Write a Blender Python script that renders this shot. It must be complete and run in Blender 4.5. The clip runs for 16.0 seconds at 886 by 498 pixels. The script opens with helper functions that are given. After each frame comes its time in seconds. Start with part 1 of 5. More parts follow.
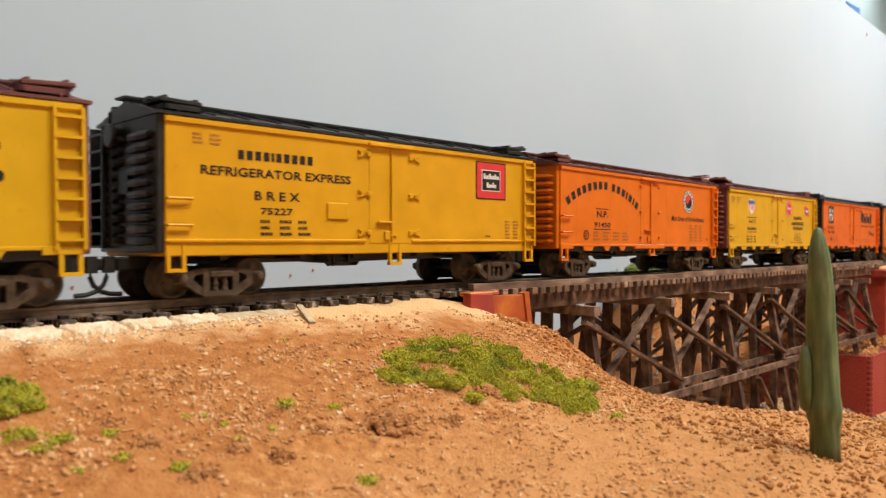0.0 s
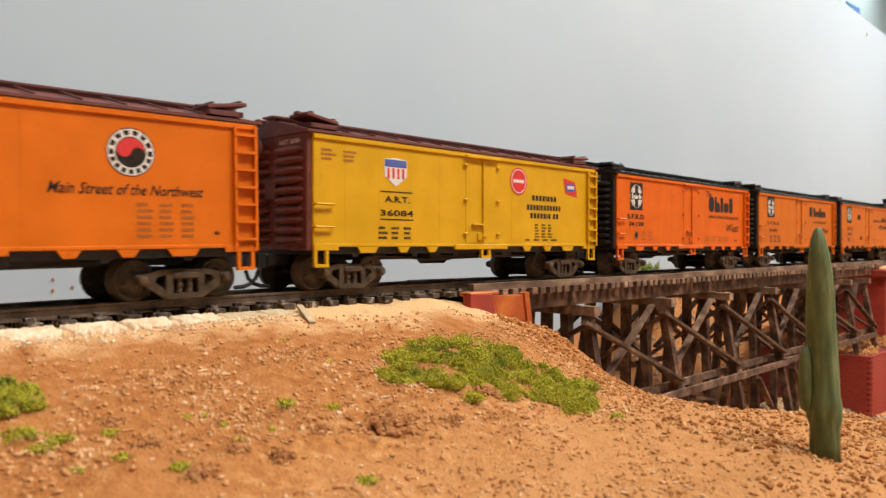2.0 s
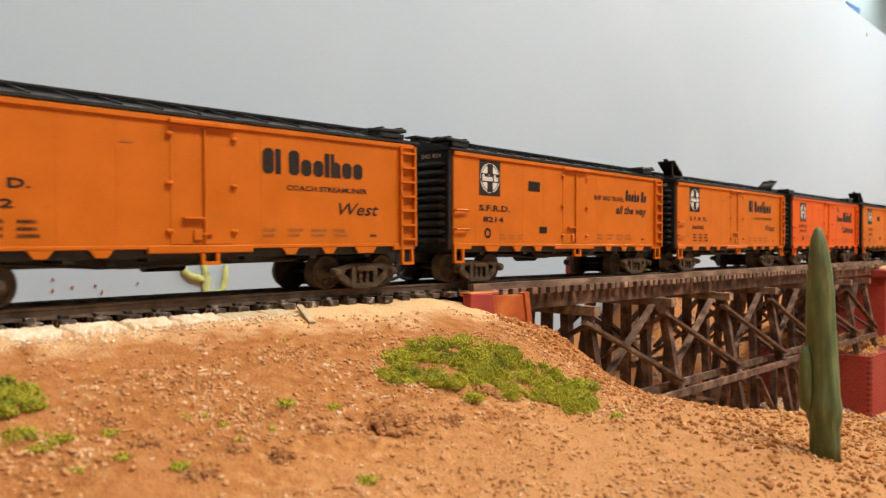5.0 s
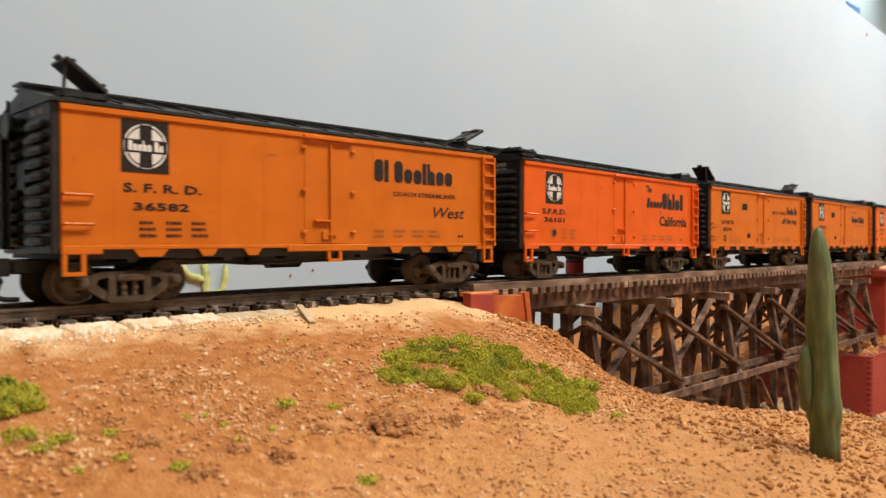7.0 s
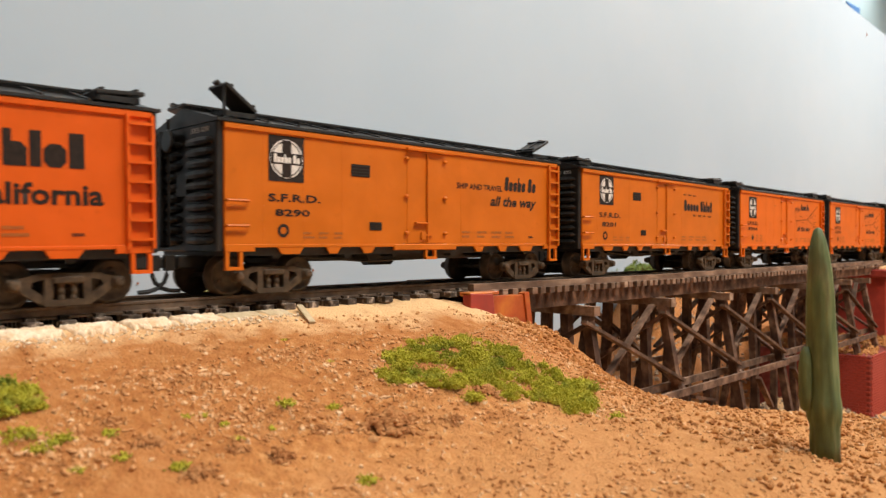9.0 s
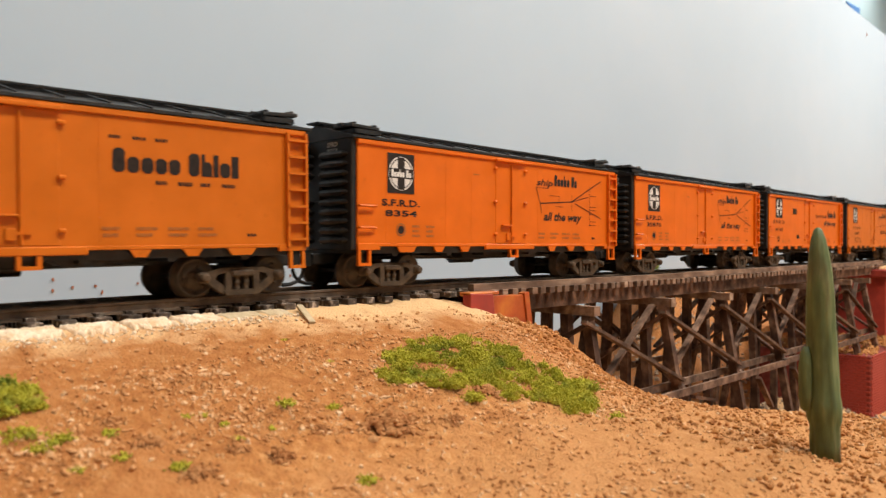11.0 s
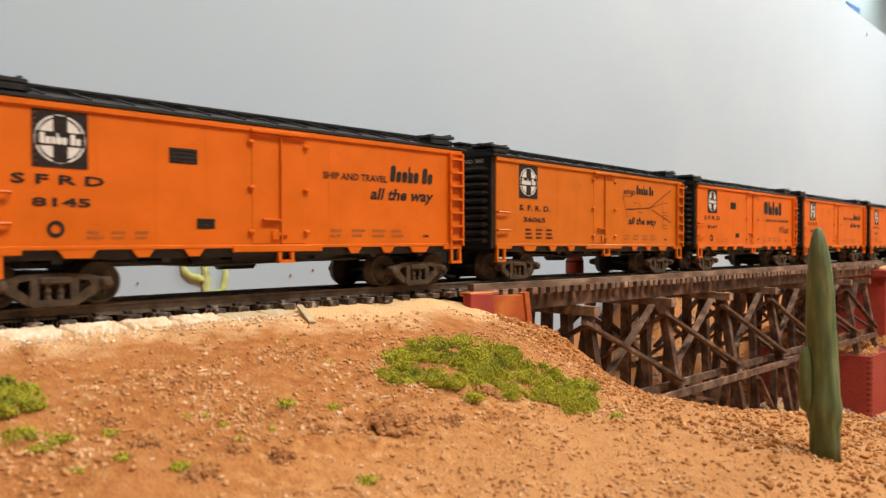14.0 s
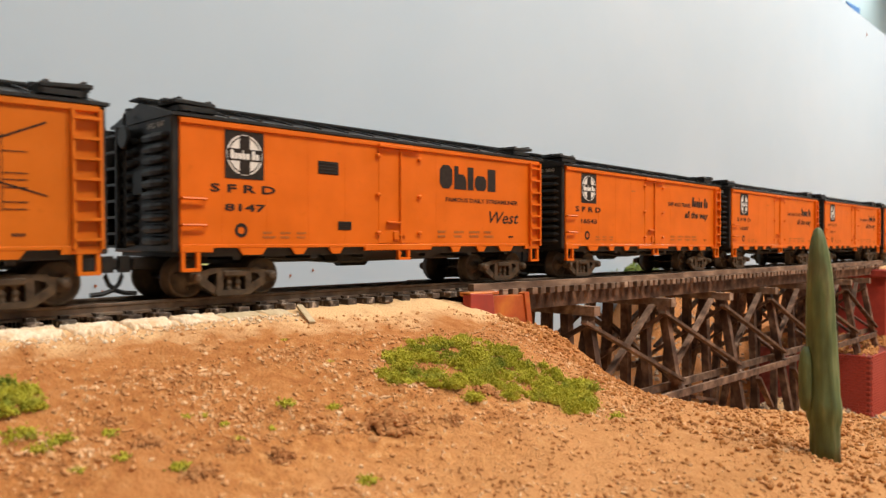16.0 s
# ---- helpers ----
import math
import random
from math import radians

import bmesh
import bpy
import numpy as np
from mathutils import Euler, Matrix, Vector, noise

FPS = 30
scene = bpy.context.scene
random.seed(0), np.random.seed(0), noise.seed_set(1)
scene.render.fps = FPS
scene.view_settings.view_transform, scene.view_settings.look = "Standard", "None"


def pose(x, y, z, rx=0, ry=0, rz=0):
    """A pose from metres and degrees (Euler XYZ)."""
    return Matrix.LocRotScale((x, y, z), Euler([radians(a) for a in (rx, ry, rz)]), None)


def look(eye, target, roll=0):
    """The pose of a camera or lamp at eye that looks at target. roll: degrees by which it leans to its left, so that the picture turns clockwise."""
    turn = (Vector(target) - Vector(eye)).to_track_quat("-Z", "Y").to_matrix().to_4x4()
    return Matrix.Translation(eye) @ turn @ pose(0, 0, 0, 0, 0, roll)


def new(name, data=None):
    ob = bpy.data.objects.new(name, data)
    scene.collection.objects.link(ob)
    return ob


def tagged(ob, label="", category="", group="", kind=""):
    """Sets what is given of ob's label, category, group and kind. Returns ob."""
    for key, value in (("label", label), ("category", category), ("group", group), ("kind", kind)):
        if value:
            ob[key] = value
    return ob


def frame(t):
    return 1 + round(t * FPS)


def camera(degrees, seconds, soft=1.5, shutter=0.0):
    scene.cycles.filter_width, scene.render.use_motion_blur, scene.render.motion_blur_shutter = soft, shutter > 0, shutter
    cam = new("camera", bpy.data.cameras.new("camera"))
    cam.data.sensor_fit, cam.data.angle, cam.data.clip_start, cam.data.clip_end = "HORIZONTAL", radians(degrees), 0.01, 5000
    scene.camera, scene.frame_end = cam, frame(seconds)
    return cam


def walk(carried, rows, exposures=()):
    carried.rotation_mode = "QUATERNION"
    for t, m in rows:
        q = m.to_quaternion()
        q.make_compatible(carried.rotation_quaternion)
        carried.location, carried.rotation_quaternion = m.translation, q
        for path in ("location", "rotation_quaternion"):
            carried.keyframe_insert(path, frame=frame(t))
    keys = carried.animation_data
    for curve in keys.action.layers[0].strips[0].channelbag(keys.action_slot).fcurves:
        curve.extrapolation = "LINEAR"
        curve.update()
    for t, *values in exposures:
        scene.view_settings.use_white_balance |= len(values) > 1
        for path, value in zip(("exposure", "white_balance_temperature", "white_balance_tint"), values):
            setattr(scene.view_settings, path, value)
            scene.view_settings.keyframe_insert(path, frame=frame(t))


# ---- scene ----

# All sizes are those of an HO scale model layout (1:87): x runs along the track, y away
# from the camera, z up, and z = 0 is the top of the rails on the bridge.
cam = camera(61.35, 16.0, soft=1.3, shutter=0.15)
cam.data.dof.use_dof, cam.data.dof.focus_distance, cam.data.dof.aperture_fstop = True, 0.235, 36.0
EYE = (-0.07652, -0.15742, 0.01135)
AIM = Vector(EYE) + Vector((0.72403, 0.68976, -0.00277))
walk(cam, [(0.0, look(EYE, AIM, 0.17)), (16.0, look(EYE, AIM, 0.17))])

# ---- light ----
world = bpy.data.worlds.new("room_air")
scene.world = world
world.use_nodes = True
world.node_tree.nodes["Background"].inputs[0].default_value = (0.75, 0.85, 1.0, 1)
world.node_tree.nodes["Background"].inputs[1].default_value = 0.05
scene.view_settings.exposure = 0.0


def area_light(name, eye, target, sx, sy, watts, colour):
    data = bpy.data.lights.new(name, "AREA")
    data.shape, data.size, data.size_y, data.energy, data.color = "RECTANGLE", sx, sy, watts, colour
    ob = new(name, data)
    ob.matrix_world = look(eye, target)
    return ob


area_light("ceiling_light_lamp", (0.35, -0.72, 1.335), (0.35, -0.72, 0), 1.2, 0.30, 38.5, (1.0, 0.965, 0.91))
area_light("ceiling_light_lamp", (2.2, -0.45, 1.335), (2.2, -0.45, 0), 1.2, 0.30, 47.5, (1.0, 0.97, 0.93))
# helper lamp, unseen, added to brighten the wall above the backdrop edge
area_light("ceiling_light_lamp", (3.2, 0.58, 1.335), (3.2, 0.58, 0), 1.2, 0.30, 7, (0.95, 1.0, 1.0))

# ---- numbers of the plan ----
CAR_L, CAR_W = 0.1352, 0.0324
YC = CAR_W / 2                 # centre line of the track
PITCH = 0.15003                # car to car
SAG, BEND, X_CREST, U_MAX = 0.0405, 0.0442, 0.16, 0.30


def track_offset(x):
    """Sideways and downward shift of the track at x, past the bridge end."""
    u = max(0.0, X_CREST - x)
    w = u * u if u < U_MAX else U_MAX * (2 * u - U_MAX)
    return BEND * w, -SAG * w + 0.0045 * (min(x, 0.65) - 0.25 if x > 0.25 else 0.0)


# ---- mesh helpers ----
class Shape:
    """Collects vertices and faces for one mesh."""

    def __init__(self):
        self.v, self.f = [], []

    def add(self, verts, faces):
        n = len(self.v)
        self.v += [tuple(p) for p in verts]
        self.f += [tuple(i + n for i in q) for q in faces]
        return self

    def box(self, x0, x1, y0, y1, z0, z1, m=None):
        p = [Vector((x, y, z)) for z in (z0, z1) for x, y in ((x0, y0), (x1, y0), (x1, y1), (x0, y1))]
        if m is not None:
            p = [m @ q for q in p]
        return self.add(p, [(3, 2, 1, 0), (4, 5, 6, 7), (0, 1, 5, 4), (1, 2, 6, 5), (2, 3, 7, 6), (3, 0, 4, 7)])

    def soft_box(self, x0, x1, y0, y1, z0, z1, b, m=None):
        """A box with chamfered edges."""
        pts = []
        for sx, x in ((1, x0), (-1, x1)):
            for sy, y in ((1, y0), (-1, y1)):
                for sz, z in ((1, z0), (-1, z1)):
                    pts += [(x, y + sy * b, z + sz * b), (x + sx * b, y, z + sz * b), (x + sx * b, y + sy * b, z)]
        bm = bmesh.new()
        for p in pts:
            bm.verts.new(p)
        bmesh.ops.convex_hull(bm, input=bm.verts)
        bm.verts.index_update()
        v = [(m @ q.co if m is not None else q.co.copy()) for q in bm.verts]
        f = [[q.index for q in g.verts] for g in bm.faces]
        bm.free()
        return self.add(v, f)

    def beam(self, a, b, w, h, up=(0, 0, 1)):
        """A timber of section w x h from a to b."""
        a, b = Vector(a), Vector(b)
        d = (b - a).normalized()
        s = d.cross(Vector(up))
        s = s.normalized() if s.length > 1e-6 else Vector((1, 0, 0))
        t = s.cross(d)
        s, t = s * w / 2, t * h / 2
        p = [q + o for q in (a, b) for o in (-s - t, s - t, s + t, -s + t)]
        return self.add(p, [(0, 1, 2, 3), (7, 6, 5, 4), (4, 5, 1, 0), (5, 6, 2, 1), (6, 7, 3, 2), (7, 4, 0, 3)])

    def rod(self, points, r, n=6):
        """A round bar through the points."""
        pts = [Vector(p) for p in points]
        rings = []
        for i, p in enumerate(pts):
            d = (pts[min(i + 1, len(pts) - 1)] - pts[max(i - 1, 0)]).normalized()
            s = d.cross(Vector((0, 0, 1)))
            s = s.normalized() if s.length > 1e-3 else d.cross(Vector((0, 1, 0))).normalized()
            t = d.cross(s)
            rr = r[i] if isinstance(r, (list, tuple)) else r
            rings.append([p + rr * (math.cos(2 * math.pi * k / n) * s + math.sin(2 * math.pi * k / n) * t) for k in range(n)])
        v = [q for g in rings for q in g]
        f = [(i * n + k, i * n + (k + 1) % n, (i + 1) * n + (k + 1) % n, (i + 1) * n + k) for i in range(len(pts) - 1) for k in range(n)]
        f += [tuple(reversed(range(n))), tuple(range(len(v) - n, len(v)))]
        return self.add(v, f)

    def lathe(self, profile, centre, axis="Y", n=24):
        """A turned form: profile rows (distance along the axis, radius)."""
        c = Vector(centre)
        v = []
        for h, r in profile:
            for k in range(n):
                a = 2 * math.pi * k / n
                o = {"Y": (r * math.cos(a), h, r * math.sin(a)), "Z": (r * math.cos(a), r * math.sin(a), h),
                     "X": (h, r * math.cos(a), r * math.sin(a))}[axis]
                v.append(c + Vector(o))
        f = [(i * n + k, i * n + (k + 1) % n, (i + 1) * n + (k + 1) % n, (i + 1) * n + k) for i in range(len(profile) - 1) for k in range(n)]
        f += [tuple(range(n)), tuple(range(len(v) - n, len(v)))]
        return self.add(v, f)

    def prism(self, outline, y0, y1):
        """An outline in x, z drawn out from y0 to y1."""
        n = len(outline)
        v = [(x, y0, z) for x, z in outline] + [(x, y1, z) for x, z in outline]
        f = [tuple(range(n)), tuple(reversed(range(n, 2 * n)))]
        f += [((k + 1) % n, k, n + k, n + (k + 1) % n) for k in range(n)]
        return self.add(v, f)

    def mesh(self, name, smooth=False):
        me = bpy.data.meshes.new(name)
        me.from_pydata(self.v, [], self.f)
        bm = bmesh.new()
        bm.from_mesh(me)
        bmesh.ops.recalc_face_normals(bm, faces=bm.faces)
        bm.to_mesh(me)
        bm.free()
        if smooth:
            me.polygons.foreach_set("use_smooth", [True] * len(me.polygons))
        return me


def part(name, shape, material, parent=None, label="", smooth=False, bevel=0.0):
    me = shape if isinstance(shape, bpy.types.Mesh) else shape.mesh(name, smooth)
    if not me.materials:
        me.materials.append(material)
    ob = new(name, me)
    if parent is not None:
        ob.parent = parent
    if label:
        tagged(ob, label)
    if bevel:
        mod = ob.modifiers.new("bevel", "BEVEL")
        mod.width, mod.segments, mod.limit_method = bevel, 2, "ANGLE"
    return ob


# ---- materials ----
def material(name, stops, scale, rough=0.6, metal=0.0, bump=0.0, bump_scale=None, second=None, stretch=(1, 1, 1), bump_dist=0.0003, per_object=0.0, coat=0.0, spec=None):
    """Colour from a noise ramp, a second larger stain noise, fine bump."""
    m = bpy.data.materials.new(name)
    m.use_nodes = True
    nt = m.node_tree
    bsdf = nt.nodes["Principled BSDF"]
    co = nt.nodes.new("ShaderNodeTexCoord")
    mp = nt.nodes.new("ShaderNodeMapping")
    mp.inputs["Scale"].default_value = stretch
    nt.links.new(co.outputs["Object"], mp.inputs["Vector"])
    vec = mp.outputs["Vector"]
    if per_object:
        info = nt.nodes.new("ShaderNodeObjectInfo")
        addv = nt.nodes.new("ShaderNodeVectorMath")
        nt.links.new(vec, addv.inputs[0])
        nt.links.new(info.outputs["Random"], addv.inputs[1])
        vec = addv.outputs[0]
    n1 = nt.nodes.new("ShaderNodeTexNoise")
    n1.inputs["Scale"].default_value, n1.inputs["Detail"].default_value = scale, 6
    nt.links.new(vec, n1.inputs["Vector"])
    ramp = nt.nodes.new("ShaderNodeValToRGB")
    els = ramp.color_ramp.elements
    while len(els) < len(stops):
        els.new(0.5)
    for e, (p, c) in zip(els, stops):
        e.position, e.color = p, (*c, 1)
    nt.links.new(n1.outputs["Fac"], ramp.inputs["Fac"])
    out = ramp.outputs["Color"]
    if second:
        sc, col, lo, hi = second
        n2 = nt.nodes.new("ShaderNodeTexNoise")
        n2.inputs["Scale"].default_value, n2.inputs["Detail"].default_value = sc, 4
        nt.links.new(vec, n2.inputs["Vector"])
        r2 = nt.nodes.new("ShaderNodeMapRange")
        r2.inputs["From Min"].default_value, r2.inputs["From Max"].default_value = lo, hi
        nt.links.new(n2.outputs["Fac"], r2.inputs["Value"])
        mix = nt.nodes.new("ShaderNodeMix")
        mix.data_type = "RGBA"
        nt.links.new(r2.outputs["Result"], mix.inputs["Factor"])
        nt.links.new(out, mix.inputs["A"])
        mix.inputs["B"].default_value = (*col, 1)
        out = mix.outputs["Result"]
    if per_object:
        hsv = nt.nodes.new("ShaderNodeHueSaturation")
        mr = nt.nodes.new("ShaderNodeMapRange")
        mr.inputs["To Min"].default_value, mr.inputs["To Max"].default_value = 1 - per_object, 1 + per_object
        nt.links.new(info.outputs["Random"], mr.inputs["Value"])
        nt.links.new(mr.outputs["Result"], hsv.inputs["Value"])
        nt.links.new(out, hsv.inputs["Color"])
        out = hsv.outputs["Color"]
    nt.links.new(out, bsdf.inputs["Base Color"])
    bsdf.inputs["Roughness"].default_value, bsdf.inputs["Metallic"].default_value = rough, metal
    bsdf.inputs["Coat Weight"].default_value = coat
    bsdf.inputs["Specular IOR Level"].default_value = spec if spec is not None else 0.2 if rough > 0.7 else 0.5
    if bump:
        n3 = nt.nodes.new("ShaderNodeTexNoise")
        n3.inputs["Scale"].default_value, n3.inputs["Detail"].default_value = bump_scale or scale * 2, 5
        nt.links.new(vec, n3.inputs["Vector"])
        bp = nt.nodes.new("ShaderNodeBump")
        bp.inputs["Strength"].default_value, bp.inputs["Distance"].default_value = bump, bump_dist
        nt.links.new(n3.outputs["Fac"], bp.inputs["Height"])
        nt.links.new(bp.outputs["Normal"], bsdf.inputs["Normal"])
    return m


def paint(name, c, rough=0.42, dirt=0.12):
    d = tuple(k * (1 - dirt) for k in c)
    l = tuple(min(0.95, k * 1.05 + 0.004) for k in c)
    return material(name, [(0.3, d), (0.7, l)], 90, rough, bump=0.12, bump_scale=2500, bump_dist=0.00008,
                    second=(420, tuple(k * 0.8 for k in c), 0.62, 0.85), spec=0.22)


M_YELLOW = paint("yellow_paint", (0.64, 0.325, 0.004))
M_LEMON = paint("lemon_yellow_paint", (0.62, 0.345, 0.006))
M_OLDYELLOW = paint("old_yellow_paint", (0.64, 0.370, 0.006))
M_ORANGE = paint("orange_paint", (0.66, 0.15, 0.004))
M_RED_ORANGE = paint("red_orange_paint", (0.65, 0.119, 0.003))
M_VERMILION = paint("vermilion_orange_paint", (0.67, 0.105, 0.005))
M_LIGHT_ORANGE = paint("light_orange_paint", (0.56, 0.136, 0.005))
M_MID_ORANGE = paint("mid_orange_paint", (0.66, 0.132, 0.003))
M_BLACK = material("black_plastic", [(0.3, (0.012, 0.0115, 0.011)), (0.7, (0.030, 0.028, 0.026))], 260, 0.36, bump=0.2, bump_scale=1500, bump_dist=0.0001,
                   second=(500, (0.05, 0.046, 0.042), 0.6, 0.9), spec=0.35)
M_BROWN = material("oxide_brown_plastic", [(0.3, (0.10, 0.025, 0.02)), (0.7, (0.16, 0.045, 0.035))], 260, 0.5, bump=0.2, bump_scale=1500, bump_dist=0.0001,
                   second=(500, (0.20, 0.09, 0.07), 0.6, 0.9))
M_UNDER = material("black_underframe", [(0.3, (0.007, 0.007, 0.006)), (0.7, (0.020, 0.018, 0.016))], 400, 0.55)
M_TRUCK = material("rusty_brown_truck", [(0.3, (0.032, 0.021, 0.013)), (0.7, (0.095, 0.064, 0.038))], 450, 0.72, bump=0.3, bump_dist=0.0001,
                   second=(220, (0.13, 0.082, 0.043), 0.5, 0.85))
M_WHEEL = material("weathered_wheel", [(0.3, (0.034, 0.024, 0.016)), (0.7, (0.105, 0.074, 0.046))], 400, 0.6, metal=0.1, bump=0.2, bump_dist=0.0001)
M_INK = material("black_ink", [(0.3, (0.014, 0.010, 0.008)), (0.7, (0.032, 0.022, 0.016))], 900, 0.8)
M_PALEINK = material("thin_ink", [(0.3, (0.24, 0.075, 0.010)), (0.7, (0.36, 0.12, 0.014))], 900, 0.6)
M_WHITE = material("white_print", [(0.3, (0.62, 0.60, 0.55)), (0.7, (0.75, 0.73, 0.68))], 900, 0.55)
M_RED = material("red_print", [(0.3, (0.55, 0.02, 0.02)), (0.7, (0.66, 0.03, 0.03))], 600, 0.5)
M_BLUE = material("blue_print", [(0.3, (0.05, 0.08, 0.30)), (0.7, (0.08, 0.12, 0.38))], 600, 0.5)
M_RAIL = material("weathered_rail", [(0.3, (0.085, 0.054, 0.034)), (0.7, (0.20, 0.135, 0.088))], 300, 0.6, metal=0.2, bump=0.3, bump_dist=0.0001, second=(120, (0.05, 0.035, 0.028), 0.5, 0.8))
M_TIE = material("dark_tie", [(0.3, (0.032, 0.023, 0.017)), (0.55, (0.085, 0.060, 0.043)), (0.70, (0.40, 0.32, 0.25))], 520, 0.85, bump=0.5, per_object=0.4)
M_TIMBER = material("stained_trestle_timber", [(0.28, (0.026, 0.012, 0.008)), (0.5, (0.092, 0.047, 0.029)), (0.75, (0.27, 0.155, 0.096))], 160, 0.8, bump=0.6,
                    bump_scale=700, per_object=0.35, second=(60, (0.04, 0.020, 0.012), 0.5, 0.8))
M_DECK = material("deck_timber", [(0.25, (0.07, 0.040, 0.026)), (0.55, (0.21, 0.13, 0.085)), (0.8, (0.42, 0.29, 0.20))], 220, 0.75, bump=0.6, bump_scale=700, per_object=0.25, stretch=(0.4, 1, 1))
M_BRACE = material("weathered_brace_timber", [(0.28, (0.045, 0.024, 0.016)), (0.52, (0.130, 0.076, 0.049)), (0.78, (0.31, 0.195, 0.130))], 180, 0.8, bump=0.6, bump_scale=700, per_object=0.3)
M_RUST = material("rust_red_abutment", [(0.3, (0.24, 0.036, 0.014)), (0.52, (0.42, 0.085, 0.022)), (0.72, (0.60, 0.21, 0.035))], 90, 0.3, bump=0.25, bump_scale=600, second=(50, (0.55, 0.20, 0.03), 0.52, 0.75), stretch=(1, 1, 1))
M_BRICKRED = material("dark_red_brick_sheet", [(0.3, (0.30, 0.030, 0.018)), (0.7, (0.44, 0.052, 0.028))], 150, 0.6, bump=0.2, second=(60, (0.16, 0.02, 0.014), 0.5, 0.8))
M_MORTAR = material("red_mortar", [(0.3, (0.17, 0.03, 0.022)), (0.7, (0.26, 0.06, 0.045))], 300, 0.8)
M_PLASTER = material("white_plaster", [(0.3, (0.58, 0.38, 0.21)), (0.52, (0.74, 0.58, 0.40)), (0.75, (0.82, 0.72, 0.58))], 420, 0.85, bump=0.6, bump_scale=900, bump_dist=0.0006, second=(140, (0.66, 0.45, 0.26), 0.55, 0.8))
M_CACTUS = material("painted_green_cactus", [(0.32, (0.060, 0.085, 0.033)), (0.50, (0.105, 0.150, 0.055)), (0.68, (0.20, 0.235, 0.10))], 420, 0.6, bump=0.6, bump_scale=900,
                    second=(190, (0.13, 0.095, 0.050), 0.52, 0.70), stretch=(1, 1, 0.22))
M_PALE_CACTUS = material("pale_green_cactus", [(0.3, (0.42, 0.45, 0.14)), (0.7, (0.60, 0.62, 0.28))], 160, 0.8, bump=0.4, second=(60, (0.35, 0.40, 0.10), 0.5, 0.8))
# second colour: random darker green patches, partly tone, partly painted shade between tufts
M_MOSS = material("green_foam_foliage", [(0.30, (0.25, 0.245, 0.018)), (0.5, (0.42, 0.39, 0.034)), (0.72, (0.58, 0.53, 0.075))], 300, 0.9, bump=0.6, bump_scale=1500,
                  second=(150, (0.17, 0.205, 0.022), 0.52, 0.70))
M_SLAB = material("grey_plaster_slab", [(0.3, (0.40, 0.30, 0.17)), (0.7, (0.56, 0.45, 0.29))], 300, 0.85, bump=0.5, bump_scale=900, second=(120, (0.62, 0.50, 0.34), 0.55, 0.8))
M_DULLMOSS = material("dull_green_foliage", [(0.3, (0.10, 0.15, 0.03)), (0.7, (0.24, 0.28, 0.08))], 320, 0.9)
M_SKY = material("painted_sky_board", [(0.35, (0.375, 0.463, 0.53)), (0.65, (0.40, 0.487, 0.55))], 1.6, 0.62, bump=0.04, bump_scale=60, second=(6, (0.415, 0.495, 0.555), 0.45, 0.8))
M_ROOM = material("pale_room_wall", [(0.3, (0.66, 0.72, 0.73)), (0.7, (0.72, 0.78, 0.78))], 2, 0.8, bump=0.05, bump_scale=80)
M_CEIL = material("white_ceiling", [(0.3, (0.76, 0.75, 0.73)), (0.7, (0.80, 0.79, 0.77))], 3, 0.85, bump=0.1, bump_scale=90)
M_CARPET = material("grey_carpet", [(0.3, (0.10, 0.10, 0.105)), (0.7, (0.17, 0.165, 0.16))], 120, 0.95, bump=0.3)
M_FIXTURE = material("white_enamel", [(0.3, (0.78, 0.78, 0.77)), (0.7, (0.82, 0.82, 0.81))], 20, 0.35)
M_BLUEBOX = material("blue_card", [(0.3, (0.10, 0.25, 0.55)), (0.7, (0.16, 0.34, 0.66))], 20, 0.6)
M_CYAN = material("pale_cyan_wall", [(0.3, (0.58, 0.72, 0.74)), (0.7, (0.64, 0.78, 0.80))], 4, 0.7)
M_DOT = material("faded_red_dot", [(0.3, (0.32, 0.12, 0.07)), (0.7, (0.40, 0.18, 0.10))], 300, 0.8)


